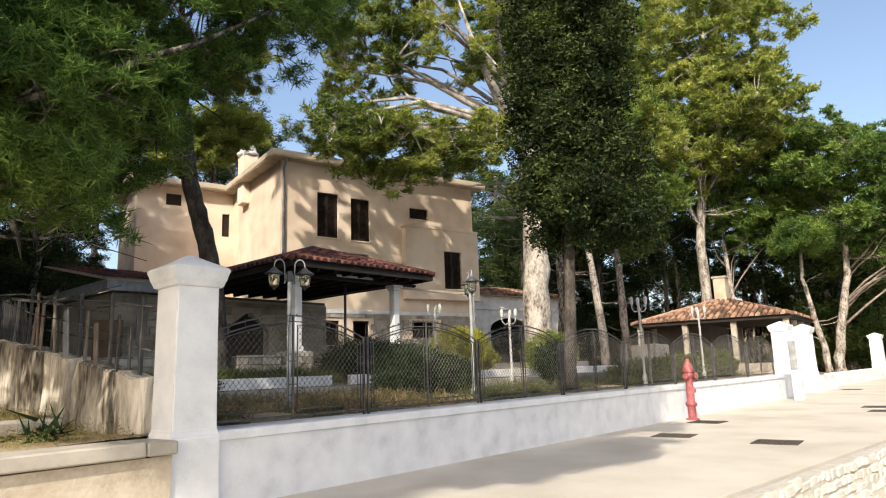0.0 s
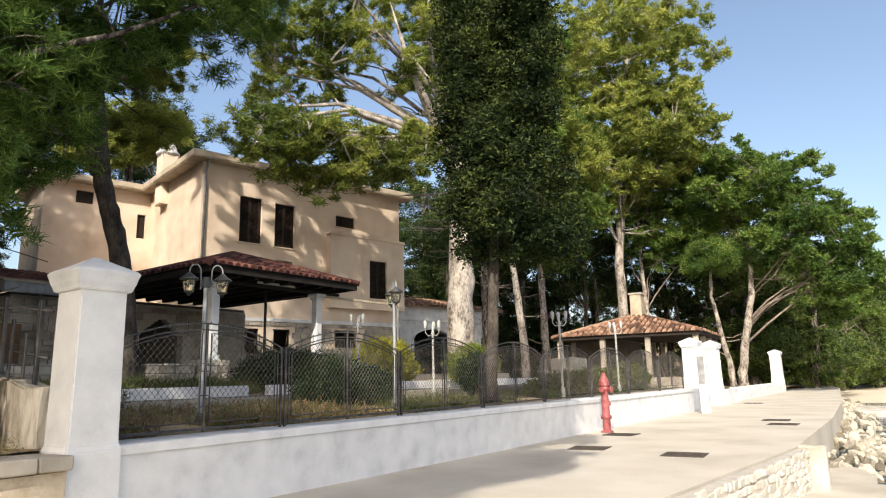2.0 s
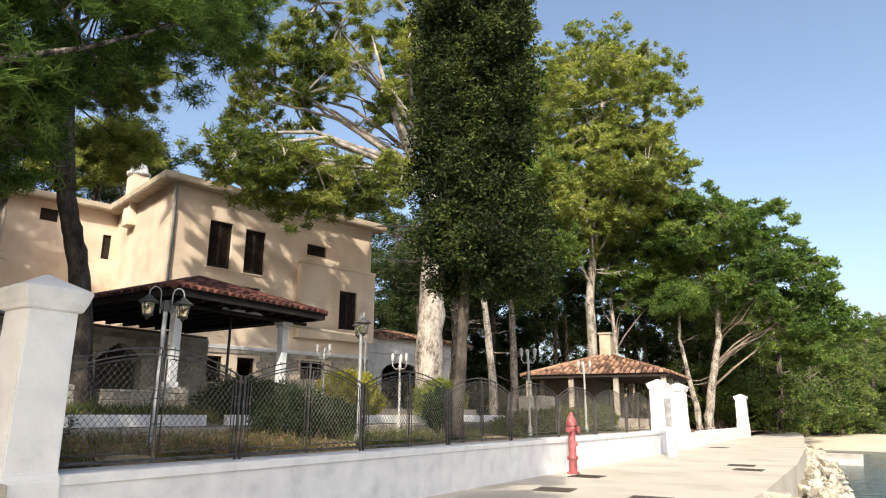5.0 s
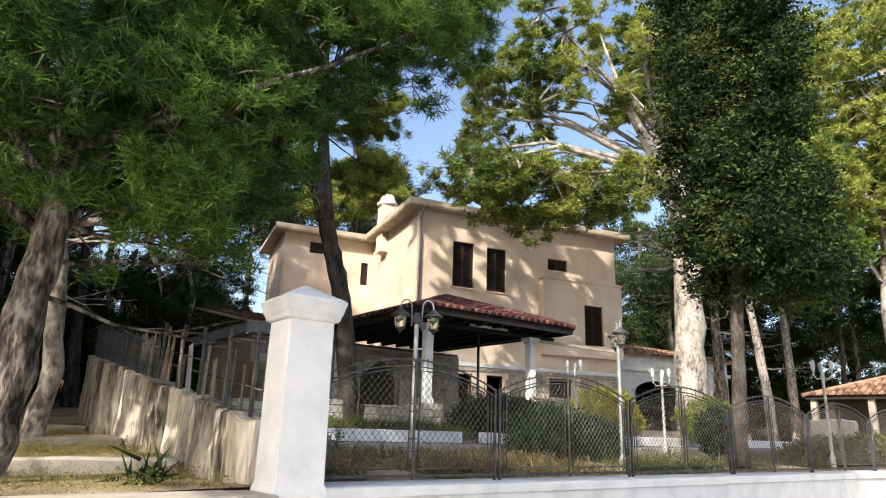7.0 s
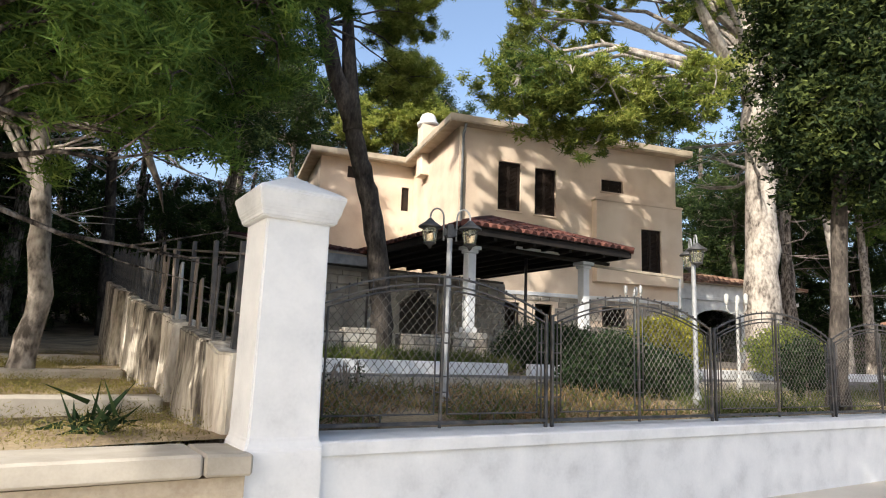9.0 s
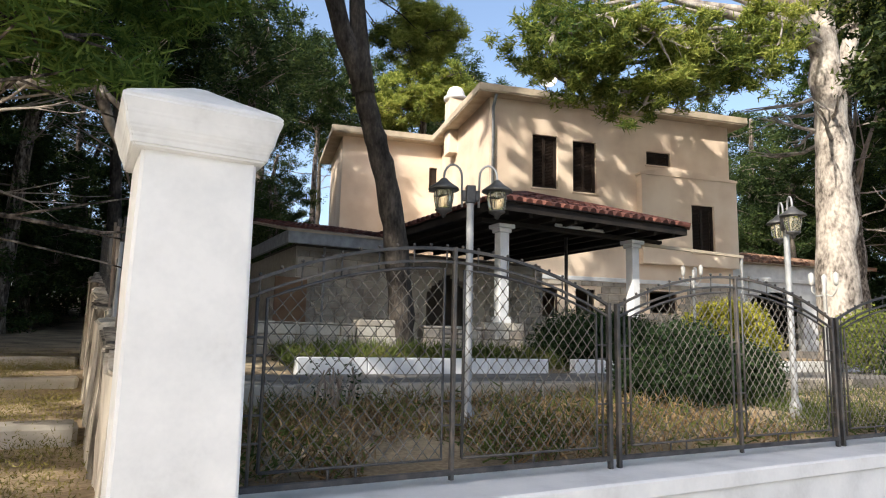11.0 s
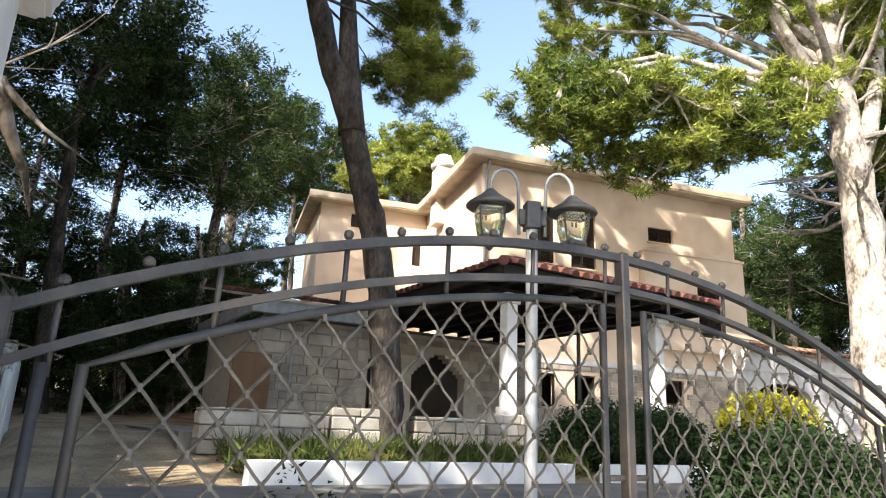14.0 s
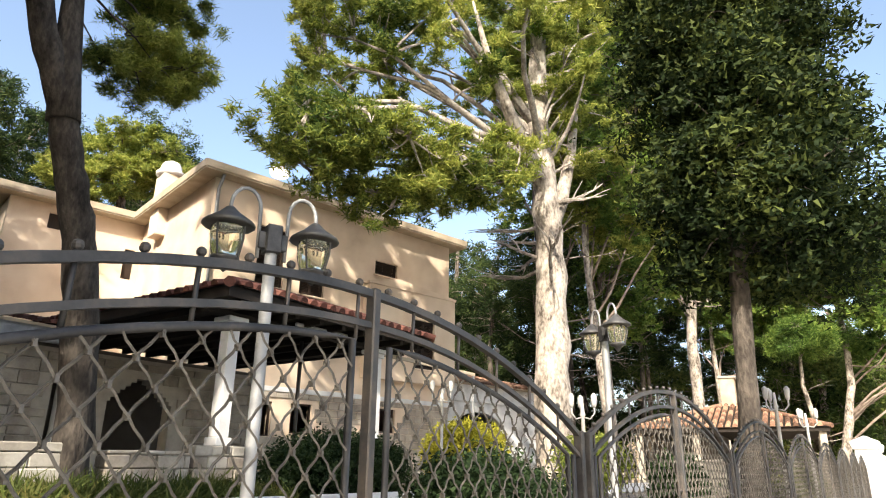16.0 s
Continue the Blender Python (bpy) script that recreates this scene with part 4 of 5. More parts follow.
hi = [bm.verts.new(c) for c in ((5.40, -0.38, 7.40), (5.40, -0.004, 7.40), (6.65, -0.38, 7.66), (6.65, -0.004, 7.66), (W + 0.03, -0.38, 7.40), (W + 0.03, -0.004, 7.40))]
for f in ((lo[0], lo[2], hi[4], hi[2], hi[0]), (lo[1], hi[1], hi[3], hi[5], lo[3]), (hi[0], hi[2], hi[3], hi[1]), (hi[2], hi[4], hi[5], hi[3]), (lo[0], hi[0], hi[1], lo[1]), (lo[2], lo[3], hi[5], hi[4]), (lo[0], lo[1], lo[3], lo[2])):
    bm.faces.new(f)
part("bay_cap", bm, M_STUCCO, bay)
dark_window(bay, *front_holes[3], -0.34)
for h in front_holes[6:]:
    dark_window(front, *h, 0.0, louvre=False)
bm = bmesh.new()
box(bm, -2.95, 5.9, 8.7, -2.3, 5.95, 9.22)
part("window", bm, M_WINDOWDARK, house, "small dark window")
bm = bmesh.new()
box(bm, -0.52, 5.9, 7.5, -0.18, 5.95, 8.55)
part("window", bm, M_WINDOWDARK, house, "narrow dark window")
# eaves and roof
bm = bmesh.new()
prism(bm, [(-0.5, -0.45), (W + 0.5, -0.45), (W + 0.5, 10.4), (-4.6, 10.4), (-4.6, 5.35), (-0.5, 5.35)], ZT, ZT + 0.17)
part("eave", bm, M_EAVE, house, "stained concrete eave slab")
bm = bmesh.new()
for a, b in (((-0.5, -0.45), (W + 0.5, -0.45)), ((-0.5, 5.35), (-0.5, -0.45)), ((-4.6, 5.35), (-0.5, 5.35)), ((W + 0.5, -0.45), (W + 0.5, 10.4))):
    d = (Vector(b) - Vector(a)).normalized()
    nn = Vector((d.y, -d.x))
    p = [Vector(a) + nn * 0.03, Vector(b) + nn * 0.03, Vector(b) - nn * 0.09, Vector(a) - nn * 0.09]
    prism(bm, [tuple(q) for q in p], ZT + 0.05, ZT + 0.27)
part("gutter", bm, M_EAVE, house)
hip_roof(house, -0.4, -0.35, W + 0.4, 10.3, ZT + 0.18, ZT + 1.0, M_TILE, M_EAVE, 0.3)
hip_roof(house, -4.5, 5.45, 0.6, 10.3, ZT + 0.175, ZT + 0.85, M_TILE, M_EAVE, 0.3)
# chimney
bm = bmesh.new()
box(bm, -0.33, 3.6, 8.6, 0.33, 4.3, 10.75, 0.02)
jitter(bm, 0.02, 2)
chim = part("chimney", bm, M_STUCCO, house, "pale rendered chimney")
bm = bmesh.new()
lathe(bm, [(0.34, 10.75), (0.46, 10.80), (0.47, 10.90), (0.36, 10.96), (0.34, 11.12), (0.27, 11.26), (0.12, 11.34), (0.02, 11.36)], 0.0, 3.95, 16)
part("cowl", bm, M_WHITE, chim, "white domed chimney cowl")
# downpipe
bm = bmesh.new()
tube(bm, [(0.1, -0.35, ZT), (0.1, -0.07, ZT - 0.35), (0.1, -0.07, 4.6)], 0.05, 8)
part("downpipe", bm, M_POLE, house)
# string course and ground-floor masonry
bm = bmesh.new()
box(bm, -0.03, -0.06, 3.58, W + 0.03, -0.003, 3.72, 0.01)
part("string_course", bm, M_WHITE, house, "white string course")
rng = random.Random(31)
z = 1.38
while z < 3.5:
    h = rng.choice((0.17, 0.2, 0.23))
    h = min(h, 3.57 - z)
    u = 0.02
    while u < W - 0.05:
        w = min(rng.uniform(0.28, 0.55), W - 0.02 - u)
        hit = [q for q in front_holes[6:] if u < q[1] + 0.02 and u + w > q[0] - 0.02 and z < q[3] and z + h > q[2]]
        if not hit and w > 0.08:
            bm = bmesh.new()
            box(bm, u + 0.008, -0.035 - rng.uniform(0, 0.02), z + 0.008, u + w - 0.008, -0.002, z + h - 0.006, 0.01)
            part("stone", bm, M_STONE, front)
        u += w
    z += h
# dish on the roof
dish = thing("satellite_dish", "round white satellite dish above the eave", "dish", at=(13.0, 15.7, 10.0))
bm = bmesh.new()
lathe(bm, [(0.02, 0.0), (0.17, 0.02), (0.34, 0.08), (0.36, 0.10), (0.34, 0.105), (0.17, 0.04), (0.02, 0.03)], seg=20)
dp = part("reflector", bm, M_WHITE, dish)
dp.location, dp.rotation_euler = (0, 0, 1.25), (radians(70), 0, radians(-35))
bm = bmesh.new()
tube(bm, [(0.05, 0.1, 0), (0.05, 0.1, 1.25)], 0.025, 8)
part("mast", bm, M_POLE, dish)

# ---- terrace canopy ----
can = thing("terrace_canopy", "tiled hip-roofed terrace canopy with dark boarded underside", "canopy")
bm = bmesh.new()
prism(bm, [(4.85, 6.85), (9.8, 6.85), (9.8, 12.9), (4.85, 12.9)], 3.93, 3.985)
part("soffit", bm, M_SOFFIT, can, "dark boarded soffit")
bm = bmesh.new()
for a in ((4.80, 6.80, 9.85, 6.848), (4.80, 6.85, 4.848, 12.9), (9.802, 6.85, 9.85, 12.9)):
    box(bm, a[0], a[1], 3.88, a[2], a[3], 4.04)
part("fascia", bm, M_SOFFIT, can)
hip_roof(can, 4.75, 6.75, 9.9, 13.0, 4.045, 4.92, M_OLDTILE, M_SOFFIT, 0.22)
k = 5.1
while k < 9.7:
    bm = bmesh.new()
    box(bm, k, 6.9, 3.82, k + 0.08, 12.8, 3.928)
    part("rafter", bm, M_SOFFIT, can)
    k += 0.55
for x, y, z0 in ((5.42, 7.48, 1.83), (8.85, 7.45, 1.42), (5.3, 12.0, 1.42)):
    bm = bmesh.new()
    box(bm, x - 0.14, y - 0.14, z0, x + 0.14, y + 0.14, z0 + 0.12, 0.01)
    box(bm, x - 0.105, y - 0.105, z0 + 0.12, x + 0.105, y + 0.105, 3.58, 0.012)
    box(bm, x - 0.14, y - 0.14, 3.58, x + 0.14, y + 0.14, 3.66, 0.01)
    box(bm, x - 0.19, y - 0.19, 3.66, x + 0.19, y + 0.19, 3.74, 0.012)
    part("column", bm, M_WHITE, can, "square whitewashed column")
bm = bmesh.new()
box(bm, 4.9, 7.38, 3.742, 9.7, 7.56, 3.815)
box(bm, 8.75, 7.57, 3.742, 8.95, 13.4, 3.815)
part("beam", bm, M_SOFFIT, can)
bm = bmesh.new()
tube(bm, [(6.6, 7.3, 3.84), (7.9, 7.3, 3.84)], 0.035, 8)
part("tube_light", bm, M_WHITE, can, "white fluorescent tube fitting, unlit")
bm = bmesh.new()
tube(bm, [(7.7, 8.3, 1.42), (7.7, 8.3, 3.82)], 0.04, 8)
part("post", bm, M_IRON, can, "thin dark iron post")
# white pergola beam running on to the house
bm = bmesh.new()
box(bm, 8.95, 7.43, 3.665, 12.6, 7.49, 3.735, 0.004)
part("side_beam", bm, M_EAVE, can, "thin weathered beam")
bm = bmesh.new()
box(bm, 12.52, 7.435, 1.3, 12.57, 7.485, 3.664, 0.004)
part("side_post", bm, M_POLE, can)

# ---- annex with the arch ----
ann = thing("annex", "low stone annex with a red tiled lean-to roof and dark archway", "annex")
bm = bmesh.new()
ah = [(5.08, 5.48, 1.42, 3.0), (6.16, 7.58, 1.42, 2.75)]
for k in range(6):
    ah.append((6.16 + 0.10 * (k + 1) ** 1.25 * 0.6, 7.58 - 0.10 * (k + 1) ** 1.25 * 0.6, 2.75 + k * 0.08, 2.75 + (k + 1) * 0.08))
holed_wall(bm, 2.68, 9.9, 1.0, 3.62, ah, 12.0, 12.3)
annw = part("front_wall", bm, M_MORTAR, ann, "grey stone wall")
bm = bmesh.new()
box(bm, 2.68, 12.302, 1.0, 2.98, 16.5, 3.62)
part("side_wall", bm, M_MORTAR, ann)
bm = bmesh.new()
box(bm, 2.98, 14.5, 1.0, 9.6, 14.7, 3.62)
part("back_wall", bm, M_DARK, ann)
# Unseen slab, added to keep daylight out of the archway.
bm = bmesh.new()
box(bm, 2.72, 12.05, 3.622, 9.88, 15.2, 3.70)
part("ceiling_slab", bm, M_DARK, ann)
rng = random.Random(44)
z = 1.42
while z < 3.4:
    h = rng.choice((0.16, 0.2, 0.24))
    h = min(h, 3.6 - z)
    u = 2.69
    while u < 9.8:
        w = rng.uniform(0.28, 0.6)
        if u > 4.2:
            w *= 1.2
        w = min(w, 9.88 - u)
        if not any(u < q[1] + 0.02 and u + w > q[0] - 0.02 and z < q[3] and z + h > q[2] for q in ah) and w > 0.08:
            bm = bmesh.new()
            box(bm, u + 0.008, 11.955 - rng.uniform(0, 0.02), z + 0.008, u + w - 0.008, 11.998, z + h - 0.006, 0.01)
            part("stone", bm, M_STONE, annw)
        u += w
    z += h
bm = bmesh.new()
box(bm, 2.35, 11.55, 3.62, 5.05, 11.63, 3.92, 0.01)
box(bm, 2.35, 11.632, 3.62, 2.43, 16.5, 3.92, 0.01)
part("fascia", bm, M_POLE, ann, "pale grey-blue fascia board")
bm = bmesh.new()
va = [bm.verts.new(c) for c in ((2.30, 11.5, 3.93), (5.1, 11.5, 3.93), (5.1, 16.5, 4.9), (2.30, 16.5, 4.9), (2.30, 11.5, 3.88), (5.1, 11.5, 3.88), (5.1, 16.5, 4.85), (2.30, 16.5, 4.85))]
for f in ((0, 1, 2, 3), (7, 6, 5, 4), (0, 4, 5, 1), (1, 5, 6, 2), (2, 6, 7, 3), (3, 7, 4, 0)):
    bm.faces.new([va[q] for q in f])
lean = part("roof", bm, M_EAVE, ann)
bm = bmesh.new()
tile_slope(bm, (2.30, 11.5, 3.94), (5.1, 11.5, 3.94), (5.1, 16.5, 4.91), (2.30, 16.5, 4.91), 0.22, 0.08)
part("tiles", bm, M_OLDTILE, lean, "half-round clay tiles")
bm = bmesh.new()
tube(bm, [(3.32, 11.85, 1.42), (3.32, 11.85, 3.62)], 0.03, 8)
part("downpipe", bm, M_POLE, ann)
bd = thing("wooden_board", "rust-brown board leaning on the annex wall", "board", at=(2.15, 11.7, 1.40))
bm = bmesh.new()
box(bm, 0, 0, 0, 0.74, 0.05, 1.45, 0.006)
part("panel", bm, M_ORANGE, bd)

# ---- white building behind, kiosk ----
wb_ = thing("outbuilding", "low white outbuilding with an arched front and red tiled roof", "building", at=(20.6, 14.2, 0))
wb_.rotation_euler = (0, 0, radians(-13))
bm = bmesh.new()
wh = [(1.2, 3.8, 1.0, 3.2)] + [(2.5 - 1.3 * math.sqrt(1 - ((k + 0.5) / 14) ** 2), 2.5 + 1.3 * math.sqrt(1 - ((k + 0.5) / 14) ** 2), 3.2 + k * 0.04, 3.2 + (k + 1) * 0.04) for k in range(14)]
holed_wall(bm, 0, 7, 0.9, 4.85, wh, 0, 0.3)
part("front_wall", bm, M_WHITE, wb_)
for q in ((0, 0.302, 0.3, 5), (6.7, 0.302, 7, 5), (0.302, 4.7, 6.698, 5)):
    bm = bmesh.new()
    box(bm, q[0], q[1], 0.9, q[2], q[3], 4.85)
    part("side_wall", bm, M_WHITE, wb_)
bm = bmesh.new()
box(bm, -0.1, -0.12, 4.15, 7.1, -0.003, 4.3, 0.01)
part("moulding", bm, M_WHITE, wb_)
hip_roof(wb_, -0.4, -0.4, 7.4, 5.4, 4.855, 5.6, M_TILE, M_EAVE, 0.28)

kio = thing("kiosk", "open garden pavilion with a red tiled hip roof and chimney", "pavilion", at=(29.3, 5.0, 0.2))
kio.rotation_euler = (0, 0, radians(6))
kio.scale = (0.82, 0.82, 0.98)
hip_roof(kio, -4.3, -4.3, 4.3, 4.3, 2.95, 4.15, M_TILE, M_SOFFIT, 0.3)
bm = bmesh.new()
box(bm, -4.2, -4.2, 2.80, 4.2, 4.2, 2.945)
part("boarded_ceiling", bm, M_SOFFIT, kio)
for sx in (-3.9, -1.3, 1.3, 3.9):
    for sy in (-3.9, 3.9):
        bm = bmesh.new()
        box(bm, sx - 0.14, sy - 0.14, 0, sx + 0.14, sy + 0.14, 2.80, 0.01)
        part("post", bm, M_STONE, kio)
for sx, sy in ((-3.9, -1.3), (-3.9, 1.3), (3.9, 0)):
    bm = bmesh.new()
    box(bm, sx - 0.14, sy - 0.14, 0, sx + 0.14, sy + 0.14, 2.80, 0.01)
    part("post", bm, M_STONE, kio)
bm = bmesh.new()
box(bm, -4.0, -4.0, -0.2, 4.0, -3.8, 0.9, 0.02)
box(bm, -4.0, -3.79, -0.2, -3.8, 4.0, 0.9, 0.02)
part("parapet", bm, M_STONE, kio)
# Solid block in the shade-coloured plaster fills the dark under the roof.
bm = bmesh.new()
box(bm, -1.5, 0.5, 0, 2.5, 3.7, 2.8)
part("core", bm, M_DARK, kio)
bm = bmesh.new()
box(bm, -0.45, -0.35, 3.9, 0.45, 0.35, 5.2, 0.02)
kc = part("chimney", bm, M_EAVE, kio, "brick-brown chimney stack")
bm = bmesh.new()
box(bm, -0.52, -0.42, 5.2, 0.52, 0.42, 5.3, 0.01)
part("chimney_cap", bm, M_CAP, kc)

well = thing("stone_barbecue", "pale stone block beside the pavilion", "masonry", at=(15.2, 2.6, 0.8))
bm = bmesh.new()
box(bm, -0.5, -0.4, -0.2, 0.5, 0.4, 1.0, 0.03)
box(bm, 0.502, -0.38, -0.2, 1.5, 0.38, 0.55, 0.03)
jitter(bm, 0.05, 2.5)
part("block", bm, M_PALESTONE, well)


# ---- trees and shrubs ----
def path_at(pts, f):
    f = max(0.0, min(0.9999, f)) * (len(pts) - 1)
    i = int(f)
    return Vector(pts[i]).lerp(Vector(pts[i + 1]), f - i)


def curve_to(rng, a, b, sag, n=5):
    a, b = Vector(a), Vector(b)
    L = (b - a).length
    off = Vector((rng.uniform(-1, 1), rng.uniform(-1, 1), 0)) * L * 0.10
    return [a.lerp(b, k / n) + Vector((0, 0, sag * L * math.sin(math.pi * k / n))) + off * math.sin(math.pi * k / n) + Vector((rng.uniform(-1, 1), rng.uniform(-1, 1), rng.uniform(-1, 1))) * L * 0.02 * (0 < k < n) for k in range(n + 1)]


def tree(name, label, at, trunk, r0, pads, foliage, bark, seed, blade=(0.20, 0.016), per=(70, 9), start=0.45, bare=0, category="pine tree", group="", twig=None, limb=0.035, tufts=0.13, mains=12, stems=(), taper=0.72, wobble=0.12, clump=0.15, fork=0.50):
    """A tree: trunk points from its foot, crown pads (x, y, z, radius, flatness), each borne by its own limb."""
    rng = random.Random(seed)
    nr = np.random.default_rng(seed)
    t = thing(name, label, category, group, at)
    bm = bmesh.new()
    fine = []
    for k in range(len(trunk) * 4 - 3):
        p = path_at(trunk, k / (len(trunk) * 4 - 4))
        fine.append(p + Vector((rng.uniform(-1, 1), rng.uniform(-1, 1), 0)) * r0 * wobble * (k > 0))
    n = len(fine)
    tube(bm, fine, [r0 * (1.35 if k == 0 else 1.0) * (1 - taper * k / n) * (1 + 0.07 * math.sin(k * 2.3 + seed)) for k in range(n)], 12)
    for more in stems:
        tube(bm, more, [r0 * fork * (1 - 0.94 * (k / (len(more) - 1)) ** 1.3) for k in range(len(more))], 10)
    part("trunk", bm, bark, t)
    bm = bmesh.new()
    cents, rads, flats = [p[:3] for p in pads], [p[3] for p in pads], [p[4] for p in pads]
    # each pad is a handful of tight needle clumps
    tp = nr.normal(size=(len(pads), 6, 3))
    tp /= np.linalg.norm(tp, axis=2)[:, :, None]
    tp *= nr.uniform(0.45, 1.0, (len(pads), 6, 1))
    tp[:, :, 2] *= np.array(flats)[:, None]
    tips = np.array(cents)[:, None, :] + tp * np.array(rads)[:, None, None]
    order = list(range(len(pads)))
    rng.shuffle(order)
    main = []
    bz, hz = trunk[0][2], trunk[-1][2]
    for idx in order:
        b = Vector(cents[idx])
        if len(main) < max(4, len(pads) // mains):
            # a limb leaves the trunk below its pad
            side_ = math.hypot(b.x - path_at(trunk, (b.z - bz) / (hz - bz)).x, b.y - path_at(trunk, (b.z - bz) / (hz - bz)).y)
            f = max(start, min(0.98, (b.z - 0.35 * side_ - bz) / (hz - bz)))
            a = path_at(trunk, f)
            pts = curve_to(rng, a, b, rng.uniform(0.02, 0.12))
            rr = min(r0 * 0.5, limb * (0.7 + (b - a).length * 0.20))
            tube(bm, pts, [rr * (1 - 0.8 * k / 5) for k in range(6)], 6)
            main.append((pts, rr))
        else:
            pts, rr = min(main, key=lambda q: min((q[0][k] - b).length for k in (2, 3, 4, 5)))
            a = min(pts[1:], key=lambda q: (q - b).length + (0.5 if q.z > b.z else 0))
            if (a - b).length < 4.5:
                tube(bm, curve_to(rng, a, b, rng.uniform(0.0, 0.12), 4), [rr * 0.35, rr * 0.3, rr * 0.24, rr * 0.16, 0.006], 5)
        for q in range(3):
            e = Vector(tips[idx][q])
            tube(bm, [b, b.lerp(e, 0.5) + Vector((0, 0, 0.04)), e], [0.012, 0.009, 0.004], 4)
    for q in range(bare):
        a = path_at(trunk, rng.uniform(max(0.25, start - 0.2), 0.9))
        d = Vector((rng.uniform(-1, 1), rng.uniform(-1, 1), rng.uniform(-0.15, 0.3))).normalized()
        e = a + d * rng.uniform(0.8, 2.4)
        pts = curve_to(rng, a, e, -0.05)
        tube(bm, pts, [r0 * 0.14 * (1 - 0.8 * k / 5) for k in range(6)], 5)
        for s in range(3):
            tube(bm, curve_to(rng, pts[rng.choice((2, 3, 4))], pts[-1] + Vector((rng.uniform(-1, 1), rng.uniform(-1, 1), rng.uniform(-0.6, 0.6))) * 0.6, 0, 3), [r0 * 0.05, r0 * 0.04, r0 * 0.03, 0.005], 4)
    tagged(part("branching", bm, twig or bark, t), kind="stuff")
    cen = np.array(cents)
    rad, fla = np.array(rads), np.array(flats)
    k = per[0]
    v = nr.normal(size=(len(cen), k, 3))
    v[:, :, 2] *= 0.7
    pick = nr.integers(0, 6, (len(cen), k))
    sp = (np.take_along_axis(tips, pick[:, :, None], axis=1) + v * (rad * clump)[:, None, None]).reshape(-1, 3)
    co, tri = blades(nr, sp, per[1], blade[0], blade[1], tufts, 0.25, 0.7)
    cr = tri_mesh("crown", co, tri, foliage)
    cr.parent = t
    return t


def pads_in(seed, n, boxes, r=(0.5, 1.0), fl=(0.4, 0.7)):
    """Scattered crown pads inside ellipsoids (x, y, z, rx, ry, rz, weight), mostly near their skin."""
    rng = random.Random(seed)
    out = []
    tot = sum(b[6] for b in boxes)
    for b in boxes:
        for _ in range(max(1, int(n * b[6] / tot))):
            v = Vector((rng.gauss(0, 1), rng.gauss(0, 1), rng.gauss(0, 1))).normalized() * rng.uniform(0.45, 1.0)
            out.append((b[0] + v.x * b[3], b[1] + v.y * b[4], b[2] + v.z * b[5], rng.uniform(*r), rng.uniform(*fl)))
    return out


# pine that leans over the promenade beside the path
tree("pine_tree", "leaning pine with a dark overhanging crown beside the path", (-3.45, 1.15, 0.62),
     [(0, 0, 0), (0.08, 0.0, 0.8), (0.09, 0.0, 1.5), (0.17, 0.0, 2.2), (0.16, 0.0, 3.0), (0.16, 0.0, 3.7), (0.4, 0.0, 5.0), (0.8, 0.0, 6.6), (1.2, 0.1, 8.5)], 0.20,
     pads_in(21, 330, [(1.5, 0.0, 4.7, 1.7, 1.2, 1.1, 0.8), (0.9, -0.2, 3.0, 1.0, 0.8, 0.7, 0.25), (2.0, 0.4, 3.8, 0.9, 0.9, 0.9, 0.35), (1.1, 0.2, 2.5, 0.8, 0.7, 0.45, 0.18), (3.5, 1.0, 7.4, 2.0, 1.8, 1.1, 0.8), (3.9, 0.2, 5.9, 0.9, 0.9, 0.7, 0.35), (4.8, 0.3, 7.0, 1.1, 1.0, 0.8, 0.45), (0.3, -0.3, 3.7, 1.6, 1.0, 0.8, 0.55), (-1.3, -0.2, 3.0, 1.0, 0.8, 0.6, 0.2), (0.0, 0.5, 5.0, 3.0, 2.2, 1.5, 1.5), (2.5, 1.6, 5.9, 2.4, 2.0, 1.2, 1.0), (1.0, 0.6, 7.6, 3.4, 3.0, 1.6, 1.2), (-2.2, 1.5, 4.0, 2.0, 1.6, 1.3, 0.6)], (0.4, 0.75)),
     M_NEEDLE, M_BARK, 3, blade=(0.16, 0.017), per=(90, 13), start=0.35, bare=7, tufts=0.035, clump=0.11)
# Trunk and pads from 8 m up are unseen, added to shade canopy and terrace.
tree("pine_tree", "slender young pine with a bare side branch beside the path, upper crown added for shade", (-2.75, 5.3, 0.80),
     [(0, 0, 0), (0.12, 0.0, 1.1), (0.02, 0.0, 1.95), (-0.04, 0.0, 2.6), (-0.14, 0.0, 3.3), (0.0, 0.2, 4.6), (0.3, 0.4, 6.6), (0.6, 0.5, 9.0), (0.7, 0.8, 12.2)], 0.15,
     pads_in(22, 225, [(-0.6, -0.3, 8.1, 2.2, 1.6, 0.8, 0.8), (-0.7, 0.6, 4.1, 1.5, 1.3, 0.7, 0.4), (-1.0, 1.0, 4.8, 1.6, 1.6, 0.8, 0.4), (1.4, 0.9, 9.2, 3.2, 2.4, 1.2, 1.2), (0.9, 0.9, 12.4, 2.4, 1.6, 1.1, 0.7)], (0.4, 0.75)),
     M_NEEDLE, M_PALEBARK, 4, blade=(0.16, 0.02), per=(80, 11), start=0.3, bare=7, tufts=0.045, clump=0.12,
     stems=[[(-0.12, 0.0, 3.25), (0.4, -0.05, 3.36), (0.85, 0.0, 3.41), (1.06, 0.0, 3.49), (1.30, 0.0, 3.28), (1.47, 0.0, 3.13), (1.88, 0.0, 2.9)], [(1.06, 0.0, 3.49), (1.22, 0.15, 3.1), (1.4, 0.2, 2.75), (1.5, 0.3, 2.4)]])
